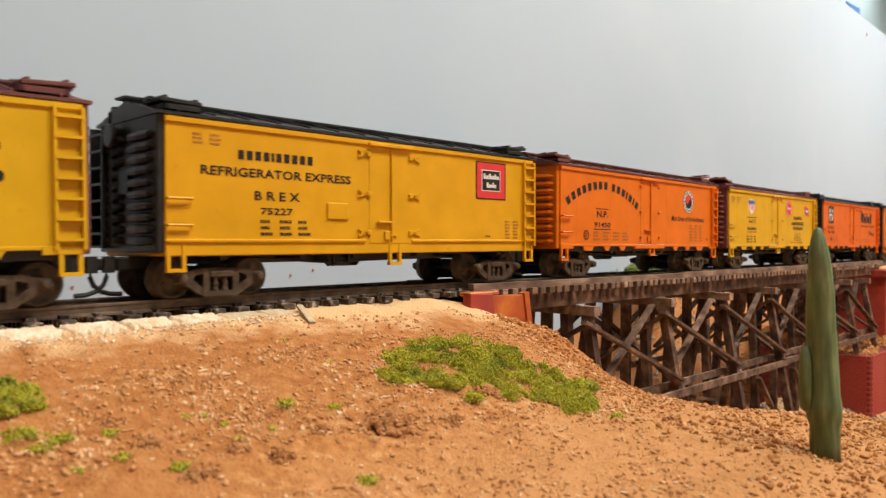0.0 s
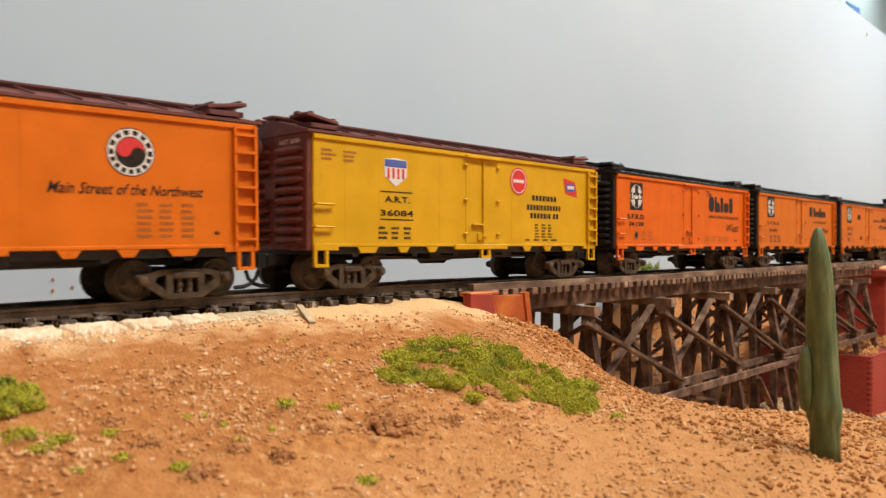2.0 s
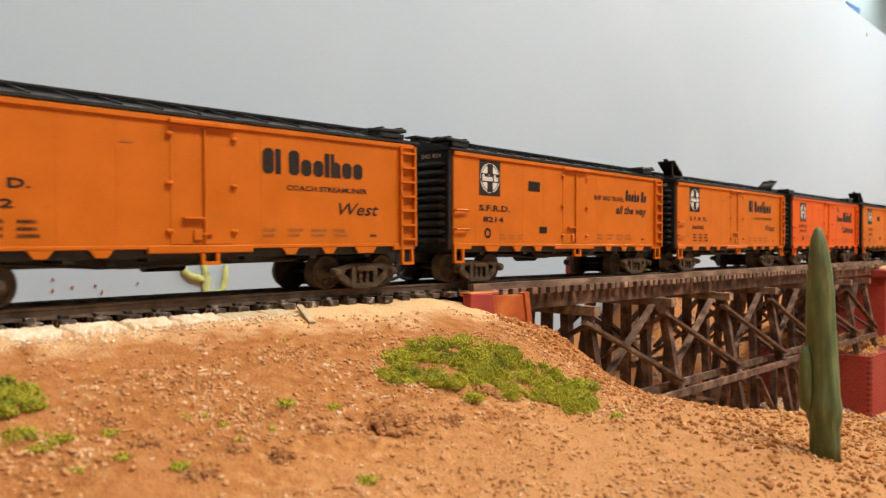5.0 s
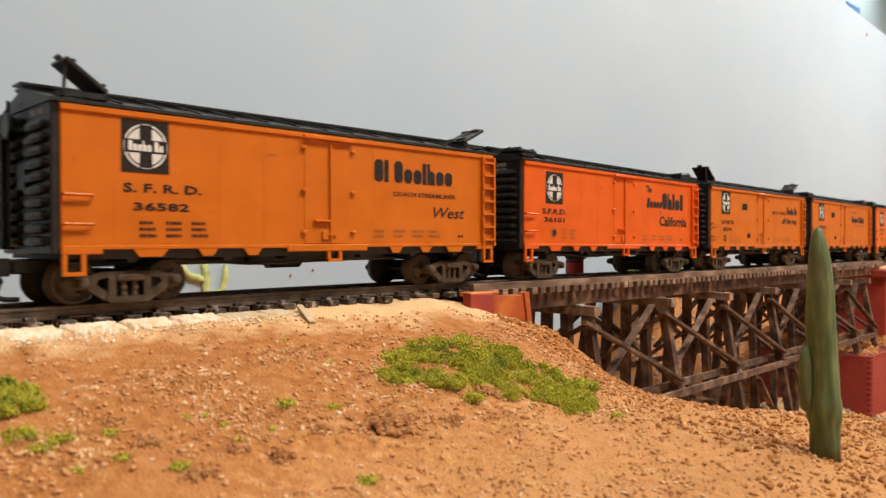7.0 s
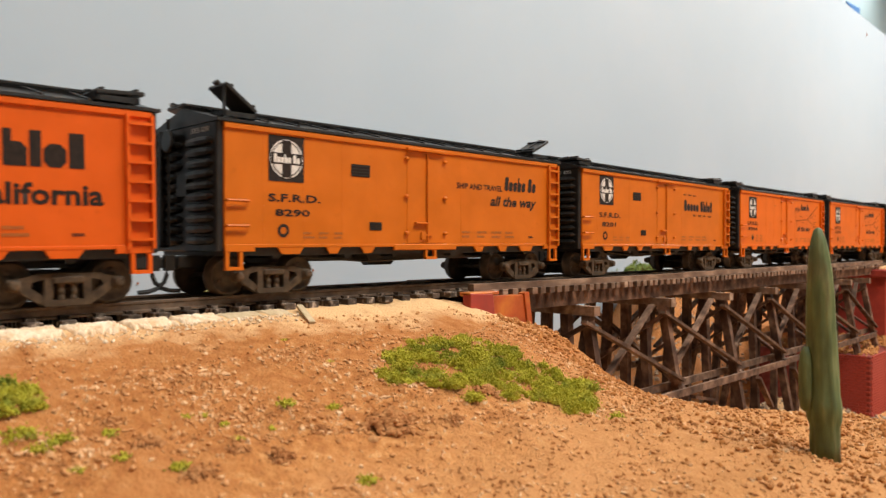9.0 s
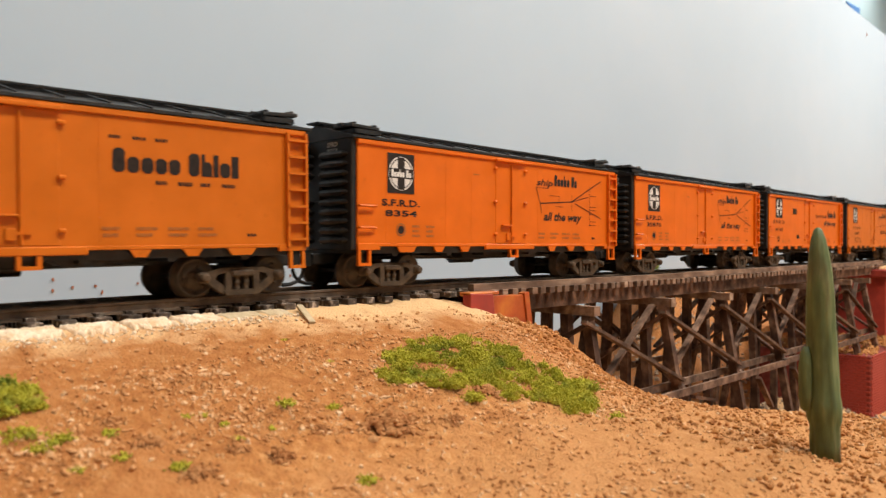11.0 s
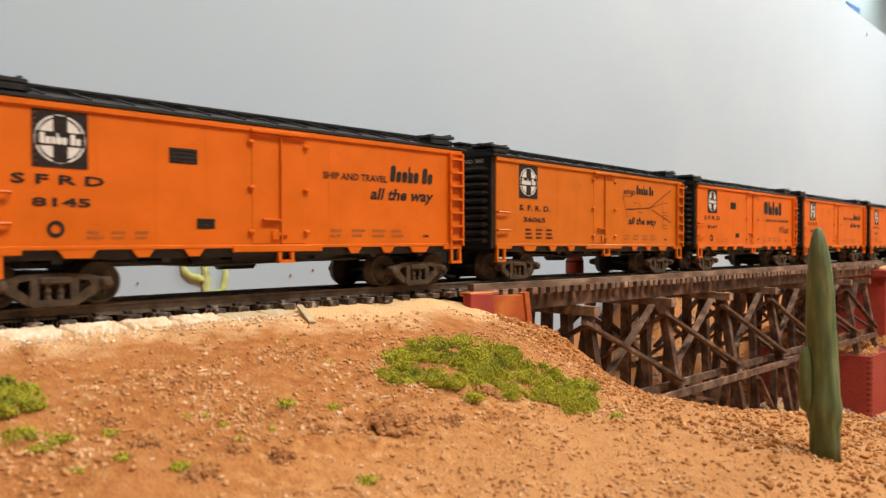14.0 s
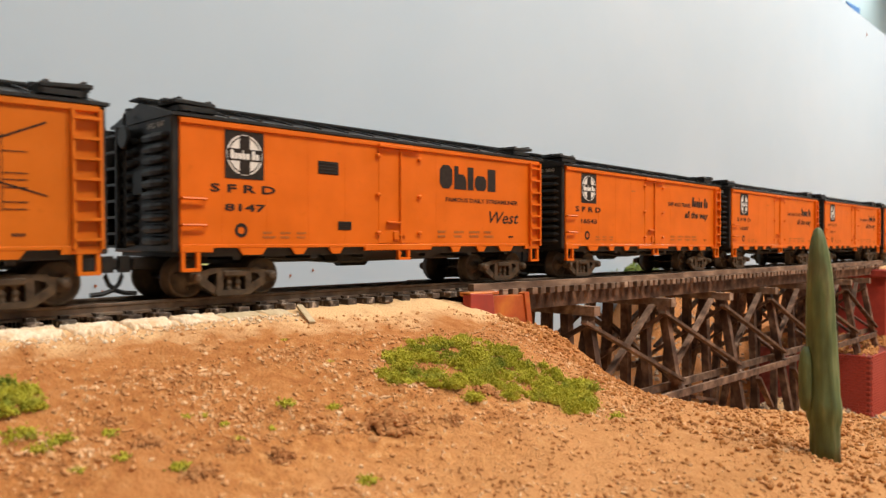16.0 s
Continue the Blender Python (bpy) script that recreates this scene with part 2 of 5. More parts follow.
def sand_material(name):
    """Coarse tan sand with rusty grains; smooth pale plaster shows along the roadbed, at the top of the slope."""
    m = material(name, [(0.30, (0.27, 0.102, 0.028)), (0.44, (0.38, 0.155, 0.043)), (0.58, (0.50, 0.232, 0.074)), (0.76, (0.64, 0.38, 0.160))], 420, 0.92,
                 bump=1.0, bump_scale=1500, bump_dist=0.0006, second=(38, (0.50, 0.235, 0.085), 0.46, 0.72))
    nt = m.node_tree
    bsdf = nt.nodes["Principled BSDF"]
    old = bsdf.inputs["Base Color"].links[0].from_socket
    co = nt.nodes.new("ShaderNodeTexCoord")
    sep = nt.nodes.new("ShaderNodeSeparateXYZ")
    nt.links.new(co.outputs["Object"], sep.inputs[0])
    n = nt.nodes.new("ShaderNodeTexNoise")
    n.inputs["Scale"].default_value, n.inputs["Detail"].default_value = 150, 6
    nt.links.new(co.outputs["Object"], n.inputs["Vector"])
    add = nt.nodes.new("ShaderNodeMath")
    add.operation = "MULTIPLY_ADD"
    nt.links.new(n.outputs["Fac"], add.inputs[0])
    add.inputs[1].default_value = 0.030
    nt.links.new(sep.outputs["Y"], add.inputs[2])
    rng = nt.nodes.new("ShaderNodeMapRange")
    rng.inputs["From Min"].default_value, rng.inputs["From Max"].default_value = -0.001, 0.010
    # the plaster strip is narrow on the open line and widens towards the bridge
    widen = nt.nodes.new("ShaderNodeMapRange")
    widen.inputs["From Min"].default_value, widen.inputs["From Max"].default_value = -0.02, 0.06
    widen.inputs["To Min"].default_value, widen.inputs["To Max"].default_value = -0.0055, 0.001
    nt.links.new(sep.outputs["X"], widen.inputs["Value"])
    strip = nt.nodes.new("ShaderNodeMath")
    nt.links.new(add.outputs[0], strip.inputs[0])
    nt.links.new(widen.outputs["Result"], strip.inputs[1])
    nt.links.new(strip.outputs[0], rng.inputs["Value"])
    far = nt.nodes.new("ShaderNodeMapRange")
    far.inputs["From Min"].default_value, far.inputs["From Max"].default_value = 0.050, 0.040
    nt.links.new(sep.outputs["Y"], far.inputs["Value"])
    both = nt.nodes.new("ShaderNodeMath")
    both.operation = "MULTIPLY"
    nt.links.new(rng.outputs["Result"], both.inputs[0])
    nt.links.new(far.outputs["Result"], both.inputs[1])
    mix = nt.nodes.new("ShaderNodeMix")
    mix.data_type = "RGBA"
    nt.links.new(both.outputs[0], mix.inputs["Factor"])
    # three coats of sand: finer pale sand low on the slope, rusty sand above it
    ny = nt.nodes.new("ShaderNodeMath")
    ny.operation = "MULTIPLY_ADD"
    big = nt.nodes.new("ShaderNodeTexNoise")
    big.inputs["Scale"].default_value, big.inputs["Detail"].default_value = 34, 5
    nt.links.new(co.outputs["Object"], big.inputs["Vector"])
    nt.links.new(big.outputs["Fac"], ny.inputs[0])
    ny.inputs[1].default_value = 0.060
    slant = nt.nodes.new("ShaderNodeMath")
    slant.operation = "MULTIPLY_ADD"
    nt.links.new(sep.outputs["X"], slant.inputs[0])
    slant.inputs[1].default_value = -0.20
    nt.links.new(sep.outputs["Y"], slant.inputs[2])
    nt.links.new(slant.outputs[0], ny.inputs[2])
    coats = []
    for base, tone, lo, hi, most in ((old, (0.33, 0.122, 0.034), -0.050, -0.020, 0.55), (None, (0.47, 0.228, 0.085), -0.030, -0.052, 0.70)):
        span = nt.nodes.new("ShaderNodeMapRange")
        span.inputs["From Min"].default_value, span.inputs["From Max"].default_value = lo, hi
        span.inputs["To Max"].default_value = most
        nt.links.new(ny.outputs[0], span.inputs["Value"])
        coat = nt.nodes.new("ShaderNodeMix")
        coat.data_type = "RGBA"
        nt.links.new(span.outputs["Result"], coat.inputs["Factor"])
        nt.links.new(base or coats[-1], coat.inputs["A"])
        coat.inputs["B"].default_value = (*tone, 1)
        coats.append(coat.outputs["Result"])
    nt.links.new(coats[-1], mix.inputs["A"])
    mix.inputs["B"].default_value = (0.66, 0.42, 0.205, 1)
    nt.links.new(mix.outputs["Result"], bsdf.inputs["Base Color"])
    return m


M_SAND = sand_material("tan_sand")
M_GRAIN = material("sand_grain", [(0.27, (0.27, 0.115, 0.040)), (0.40, (0.43, 0.195, 0.068)), (0.54, (0.57, 0.300, 0.125)), (0.70, (0.74, 0.53, 0.33))], 420, 0.9, bump=0.4, bump_scale=2000)
M_TALUS = material("orange_talus", [(0.25, (0.26, 0.092, 0.025)), (0.5, (0.40, 0.165, 0.046)), (0.75, (0.55, 0.30, 0.12))], 260, 0.9, bump=0.4, bump_scale=1500)
M_CLOD = material("brown_dirt", [(0.25, (0.22, 0.085, 0.028)), (0.5, (0.37, 0.160, 0.055)), (0.75, (0.52, 0.28, 0.12))], 380, 0.92, bump=0.5, bump_scale=1800)
M_GREYTALUS = material("grey_brown_talus", [(0.25, (0.17, 0.12, 0.085)), (0.5, (0.35, 0.25, 0.17)), (0.75, (0.50, 0.40, 0.30))], 170, 0.9, bump=0.4, bump_scale=1500)


# ---- the ground ----
SLOPE = ((0.0, -0.0040), (0.004, -0.0052), (0.03, -0.0128), (0.0645, -0.0245), (0.083, -0.0275), (0.125, -0.033), (0.2, -0.036), (2.0, -0.04))
GULLY = ((0.085, 0.0), (0.100, 0.0025), (0.115, 0.0068), (0.1316, 0.0117), (0.140, 0.0160), (0.167, 0.032), (0.20, 0.056), (0.26, 0.088), (0.47, 0.094), (0.50, 0.094))
RIM = ((0.0, 0.050), (0.03, 0.048), (0.05, 0.038), (0.07, 0.014), (0.09, -0.004), (0.115, -0.013), (0.125, -0.006), (0.15, 0.0))   # y + 0.15: shift of the gully rim
BACK = ((0.0, -0.0042), (0.006, -0.006), (0.03, -0.04), (0.08, -0.10), (3.0, -0.12))


def ramp_of(table, v):
    return np.interp(v, [a for a, _ in table], [b for _, b in table])


def fbm(x, y, s, octaves=3):
    return sum(noise.noise((x * s * 2 ** k, y * s * 2 ** k, 3.1 * k)) / 2 ** k for k in range(octaves))


def height(x, y):
    """Height of the scenery at x, y."""
    off, dz = track_offset(x)
    yy = y - off
    back_y = CAR_W + 0.004
    # near hillside, or the bench under the track, or the slope behind it
    if yy < 0.0:
        z = float(ramp_of(SLOPE, -yy)) + dz * max(0.0, 1 + yy / 0.1)
    elif yy < back_y:
        z = -0.0042 + dz
    else:
        z = float(ramp_of(BACK, yy - back_y)) + dz
    rough = min(1.0, max(0.0, -yy) / 0.02) if yy < 0 else min(1.0, max(0.0, yy - back_y) / 0.02)
    # the gully under the trestle
    if x > 0.06:
        if x < 0.585:
            drop = float(ramp_of(GULLY, x - float(ramp_of(RIM, y + 0.15)) + 0.008 * fbm(3.3, y, 22, 2) * min(1.0, rough + 0.2)))
            z = max(-0.106, z - drop)
            rough = 1.0
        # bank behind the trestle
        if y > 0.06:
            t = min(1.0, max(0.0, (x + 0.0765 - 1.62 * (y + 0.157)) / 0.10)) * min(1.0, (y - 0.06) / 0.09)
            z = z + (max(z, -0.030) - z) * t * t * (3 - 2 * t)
    lump = 0.0028 * fbm(x, y, 26, 3) + 0.0006 * fbm(x + 5, y, 160, 3)
    return z + lump * rough * (0.7 if yy < 0 else 1.2)


def spread(marks):
    """Grid lines: rows of (from, to, step)."""
    out = []
    for a, b, s in marks:
        n = max(1, round((b - a) / s))
        out += [a + (b - a) * k / n for k in range(n)]
    return out + [marks[-1][1]]


def build_ground():
    xs = spread([(-3.4, -0.5, 0.12), (-0.5, -0.1, 0.02), (-0.1, 0.21, 0.0011), (0.21, 0.62, 0.004), (0.62, 1.2, 0.03), (1.2, 4.2, 0.15)])
    ys = spread([(-1.2, -0.3, 0.06), (-0.3, -0.16, 0.01), (-0.16, 0.006, 0.0011), (0.006, 0.06, 0.004), (0.06, 0.405, 0.012)])
    v = [(x, y, height(x, y)) for y in ys for x in xs]
    n = len(xs)
    f = [(j * n + i, j * n + i + 1, (j + 1) * n + i + 1, (j + 1) * n + i) for j in range(len(ys) - 1) for i in range(n - 1)]
    me = bpy.data.meshes.new("ground")
    me.from_pydata(v, [], f)
    me.polygons.foreach_set("use_smooth", [True] * len(f))
    me.materials.append(M_SAND)
    return tagged(new("ground", me), "tan sandy scenery ground with a gully under the trestle", "ground", kind="structure")


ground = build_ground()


def grains(name, label, mat, spots, kind="stuff"):
    """Many small broken stones in one mesh: spots of (x, y, z, size)."""
    base = []
    for k in range(6):
        bm = bmesh.new()
        bmesh.ops.create_icosphere(bm, subdivisions=1, radius=1.0)
        rnd = random.Random(k + 40)
        for w in bm.verts:
            w.co *= rnd.uniform(0.62, 1.2)
        bm.verts.index_update()
        base.append((np.array([w.co[:] for w in bm.verts]), np.array([[w.index for w in g.verts] for g in bm.faces])))
        bm.free()
    vs, fs, n = [], [], 0
    for x, y, z, s in spots:
        bv, bf = random.choice(base)
        a = random.uniform(0, 6.28)
        rot = np.array([[math.cos(a), -math.sin(a), 0], [math.sin(a), math.cos(a), 0], [0, 0, 1]])
        sc = np.array([random.uniform(0.7, 1.3), random.uniform(0.7, 1.3), random.uniform(0.5, 0.95)]) * s
        vs.append((bv * sc) @ rot.T + (x, y, z))
        fs.append(bf + n)
        n += len(bv)
    me = bpy.data.meshes.new(name)
    me.from_pydata(np.concatenate(vs).tolist(), [], np.concatenate(fs).tolist())
    me.materials.append(mat)
    return tagged(new(name, me), label, "gravel", kind=kind)


def scatter_grains():
    rnd = random.Random(5)
    spots = []
    for _ in range(120000):
        x, y = rnd.uniform(-0.09, 0.20), rnd.uniform(-0.14, -0.003)
        clump = fbm(x, y, 60, 2)
        if rnd.random() > 0.5 + 0.9 * clump or (y > -0.020 and rnd.random() < 0.8) or y - track_offset(x)[0] > -0.0065 or (y < -0.052 - 0.25 * max(0.0, x) and rnd.random() < 0.55):
            continue
        s = 0.00016 + 0.00050 * rnd.random() ** 3.2
        spots.append((x, y, height(x, y) + s * 0.25, s))
    grains("sand_grains", "coarse tan and brown sand grains on the hillside", M_GRAIN, spots)
    spots = []
    for _ in range(22000):
        x, y = rnd.uniform(0.05, 0.30), rnd.uniform(-0.145, 0.02)
        if rnd.random() > (x - 0.062 + 0.25 * (-y - 0.06)) / 0.045 or (y > -0.006 and x < 0.135) or (y > -0.05 and x < 0.098):
            continue
        s = (0.00032 + 0.0009 * rnd.random() ** 2.5) * (0.7 if y < -0.062 else 1.0)
        spots.append((x, y, height(x, y) + s * 0.3, s))
    grains("talus_gravel", "orange crushed stone on the gully rim", M_TALUS, spots)
    spots = []
    for _ in range(6000):
        x, y = rnd.uniform(0.26, 0.58), rnd.uniform(-0.15, 0.30)
        s = 0.0009 + 0.0016 * rnd.random() ** 2
        spots.append((x, y, height(x, y) + s * 0.3, s))
    grains("gully_gravel", "grey and brown rubble on the gully floor", M_GREYTALUS, spots)


scatter_grains()


# ---- room and backdrop ----
BD_Y, BD_TOP = 0.40, 0.619


def wall(name, label, x0, x1, y0, y1, z0, z1, mat, category="wall"):
    return tagged(part(name, Shape().box(x0, x1, y0, y1, z0, z1), mat), label, category, kind="structure")


wall("backdrop", "pale grey-blue painted sky backdrop board", -3.4, 5.5, BD_Y, BD_Y + 0.006, -0.28, BD_TOP, M_SKY, "backdrop")
wall("wall_north", "pale cyan room wall", -3.55, 5.70, 0.80, 0.90, -1.1, 1.4, M_CYAN)
wall("wall_south", "pale painted room wall", -3.55, 5.70, -2.7, -2.6, -1.1, 1.4, M_ROOM)
wall("wall_west", "pale painted room wall", -3.55, -3.45, -2.6, 0.80, -1.1, 1.4, M_ROOM)
wall("wall_east", "pale painted room wall", 5.60, 5.70, -2.6, 0.80, -1.1, 1.4, M_ROOM)
wall("floor", "grey carpeted room floor", -3.55, 5.70, -2.7, 0.90, -1.2, -1.1, M_CARPET, "floor")
wall("ceiling", "white painted room ceiling", -3.55, 5.70, -2.7, 0.90, 1.4, 1.5, M_CEIL, "ceiling")
wall("benchwork", "painted layout bench fascia and deck", -3.4, 4.2, -1.2, 0.40, -0.27, -0.25, M_ROOM, "bench")


def ceiling_fixture(x, y):
    e = tagged(new("unseen_ceiling_light"), "unseen white enamel ceiling light with a long diffuser, added to light the room", "lamp", "ceiling lights")
    e.location = (x, y, 1.4)
    part("housing", Shape().box(-0.62, 0.62, -0.17, 0.17, -0.055, 0.0), M_FIXTURE, e, bevel=0.005)
    return e


ceiling_fixture(0.35, -0.72)
ceiling_fixture(2.2, -0.45)
# added housing for the helper lamp behind the backdrop
ceiling_fixture(3.2, 0.58)


def flecks():
    """Faded paint flecks on the backdrop, and a pennant on the wall behind it."""
    rnd = random.Random(4)
    for x, z in ((0.1134, -0.0122), (0.1130, -0.0200), (0.1262, -0.0182), (0.1422, -0.0177), (0.1470, -0.0225), (0.1734, -0.0169), (0.3113, -0.0147), (0.3360, -0.0103), (2.1412, 0.5801)):
        s = Shape()
        n = 9
        k = 0.0009 if x < 1 else 0.003
        ring = [(k * rnd.uniform(0.6, 1.3) * math.cos(2 * math.pi * q / n), 0, k * 1.3 * rnd.uniform(0.6, 1.3) * math.sin(2 * math.pi * q / n)) for q in range(n)]
        s.add(ring + [(p[0], 0.0012, p[2]) for p in ring], [tuple(range(n))] + [(q, (q + 1) % n, n + (q + 1) % n, n + q) for q in range(n)])
        ob = tagged(part("paint_fleck", s, M_DOT), "small faded red paint fleck on the backdrop", "fleck", "paint flecks")
        ob.location = (x, BD_Y - 0.001, z)
    s = Shape().prism([(-0.10, 0.010), (0.10, 0.026), (0.095, -0.030)], -0.004, 0.0)
    ob = tagged(part("wall_pennant", s, M_BLUEBOX), "small blue pennant pinned to the room wall", "pennant")
    ob.location = (3.504, 0.798, 1.051)


flecks()


# ---- track ----
X_BRIDGE0, X_BRIDGE1 = 0.108, 0.60


def on_track(x, y, z):
    off, dz = track_offset(x)
    return (x, y + off, z + dz)


def rail_mesh(y):
    prof = [(-0.0012, -0.0026), (0.0012, -0.0026), (0.0012, -0.0022), (0.0003, -0.0019), (0.0003, -0.0008), (0.0005, -0.0006), (0.0005, -0.0001), (0.0004, 0.0),
            (-0.0004, 0.0), (-0.0005, -0.0001), (-0.0005, -0.0006), (-0.0003, -0.0008), (-0.0003, -0.0019), (-0.0012, -0.0022)]
    xs = spread([(-3.0, -0.2, 0.1), (-0.2, 0.2, 0.01), (0.2, 0.7, 0.03), (0.7, 4.0, 0.2)])
    s = Shape()
    n = len(prof)
    v = [on_track(x, y + a, b) for x in xs for a, b in prof]
    f = [(i * n + k, i * n + (k + 1) % n, (i + 1) * n + (k + 1) % n, (i + 1) * n + k) for i in range(len(xs) - 1) for k in range(n)]
    return s.add(v, f).mesh("rail")


def build_track():
    t = tagged(new("railway_track"), "weathered model track of brown rails on dark ties", "track")
    for y in (YC - 0.00875, YC + 0.00875):
        part("rail", rail_mesh(y), M_RAIL, t)
    tie = Shape().soft_box(-0.0016, 0.0016, -0.0142, 0.0142, -0.0018, 0, 0.0002).mesh("tie")
    spike = Shape().box(-0.0009, 0.0009, -0.0013, 0.0013, 0, 0.0007).mesh("tie_plate")
    rnd = random.Random(3)
    x, k = -0.36, 0
    while x < X_BRIDGE0 - 0.004:
        ob = part("tie", tie, M_TIE, t)
        px, py, pz = on_track(x + rnd.uniform(-0.0003, 0.0003), YC + rnd.uniform(-0.0004, 0.0004), -0.0026)
        ob.matrix_basis = pose(px, py, pz, 0, 0, rnd.uniform(-1.5, 1.5))
        pl = part("tie_plate", spike, M_TIE, ob)
        pl.location = (0, -0.0103, 0)
        x += 0.0067
        k += 1
    # the rest of the line, out of sight of the opening, in one piece
    s = Shape()
    x = -2.98
    while x < -0.37:
        px, py, pz = on_track(x, YC, -0.0026)
        s.box(px - 0.0016, px + 0.0016, py - 0.0148, py + 0.0148, pz - 0.0021, pz)
        x += 0.0067
    x = X_BRIDGE1 + 0.004
    while x < 3.98:
        px, py, pz = on_track(x, YC, -0.0026)
        s.box(px - 0.0016, px + 0.0016, py - 0.0148, py + 0.0148, pz - 0.0021, pz)
        x += 0.0067
    tagged(part("ties", s, M_TIE, t), kind="stuff")
    return t


build_track()


def plaster_edge():
    """Broken plaster pieces along the edge of the roadbed: white ones, then two grey slabs and a loose strip."""
    marks = [-0.062, -0.048, -0.0335, -0.0208, -0.0090, 0.0022, 0.0136, 0.0246, 0.0325]
    for q, (a, b) in enumerate(zip(marks[:-1], marks[1:])):
        s = Shape()
        n, m = 40, 18
        v = []
        slab = q >= 6
        reach = -0.0034 if slab else -0.0038
        for i in range(n + 1):
            x = a + 0.00045 + (b - a - 0.0009) * i / n
            ragged = 0.0018 * noise.noise((x * 260, 1.0, 5)) + 0.0015 * noise.noise((x * 1100, 4.0, 5)) + 0.0008 * noise.noise((x * 2600, 2.0, 5))
            for j in range(m + 1):
                y = reach + ragged + (0.0016 - reach - ragged) * j / m
                edge = min(1.0, min(i, n - i) / 2.0) * min(1.0, j / 2.0)
                bumps = 0.0004 * noise.noise((x * 700, y * 700, 2)) + 0.0004 * noise.noise((x * 2200, y * 2200, 7))
                z = float(ramp_of(SLOPE, max(0.0, -y))) - 0.0007 + (0.0010 if slab else 0.0013) * edge + bumps * edge * (0.4 if slab else 1.0)
                v.append(on_track(x - 0.25 * (y + 0.001), y, min(z, -0.0032)))
        f = [(i * (m + 1) + j, (i + 1) * (m + 1) + j, (i + 1) * (m + 1) + j + 1, i * (m + 1) + j + 1) for i in range(n) for j in range(m)]
        s.add(v, f)
        s.add([(p[0], p[1], p[2] - 0.003) for p in v], [tuple(reversed(g)) for g in f])
        label = "flat grey plaster slab beside the track" if slab else "broken white plaster edge piece beside the track"
        tagged(part("plaster_slab" if slab else "plaster_piece", s, M_SLAB if slab else M_PLASTER, smooth=True), label, "plaster", "plaster edge")
    # crumbs of white plaster under the slabs, and the loose strip that leans down the slope
    rnd = random.Random(77)
    spots = []
    for _ in range(520):
        x = rnd.uniform(-0.036, 0.034)
        off, dz = track_offset(x)
        y = -0.0034 - 0.0042 * rnd.random() ** 2
        r = 0.00015 + 0.0004 * rnd.random() ** 2
        spots.append((x, y + off, height(x, y + off) + r * 0.3, r))
    grains("plaster_crumbs", "white plaster crumbs along the roadbed edge", M_PLASTER, spots)
    a, b = on_track(0.0352, -0.0015, -0.0030), (0.0328, -0.0096, height(0.0328, -0.0096) + 0.0004)
    tagged(part("plaster_strip", Shape().beam(a, b, 0.0017, 0.0008), M_SLAB, bevel=0.0002), "loose grey plaster strip lying down the sandy slope", "plaster", "plaster edge")


plaster_edge()


# ---- trestle bridge ----
BENTS = [0.1046 + 0.0609 * k for k in range(6)] + [0.4880, 0.5335]


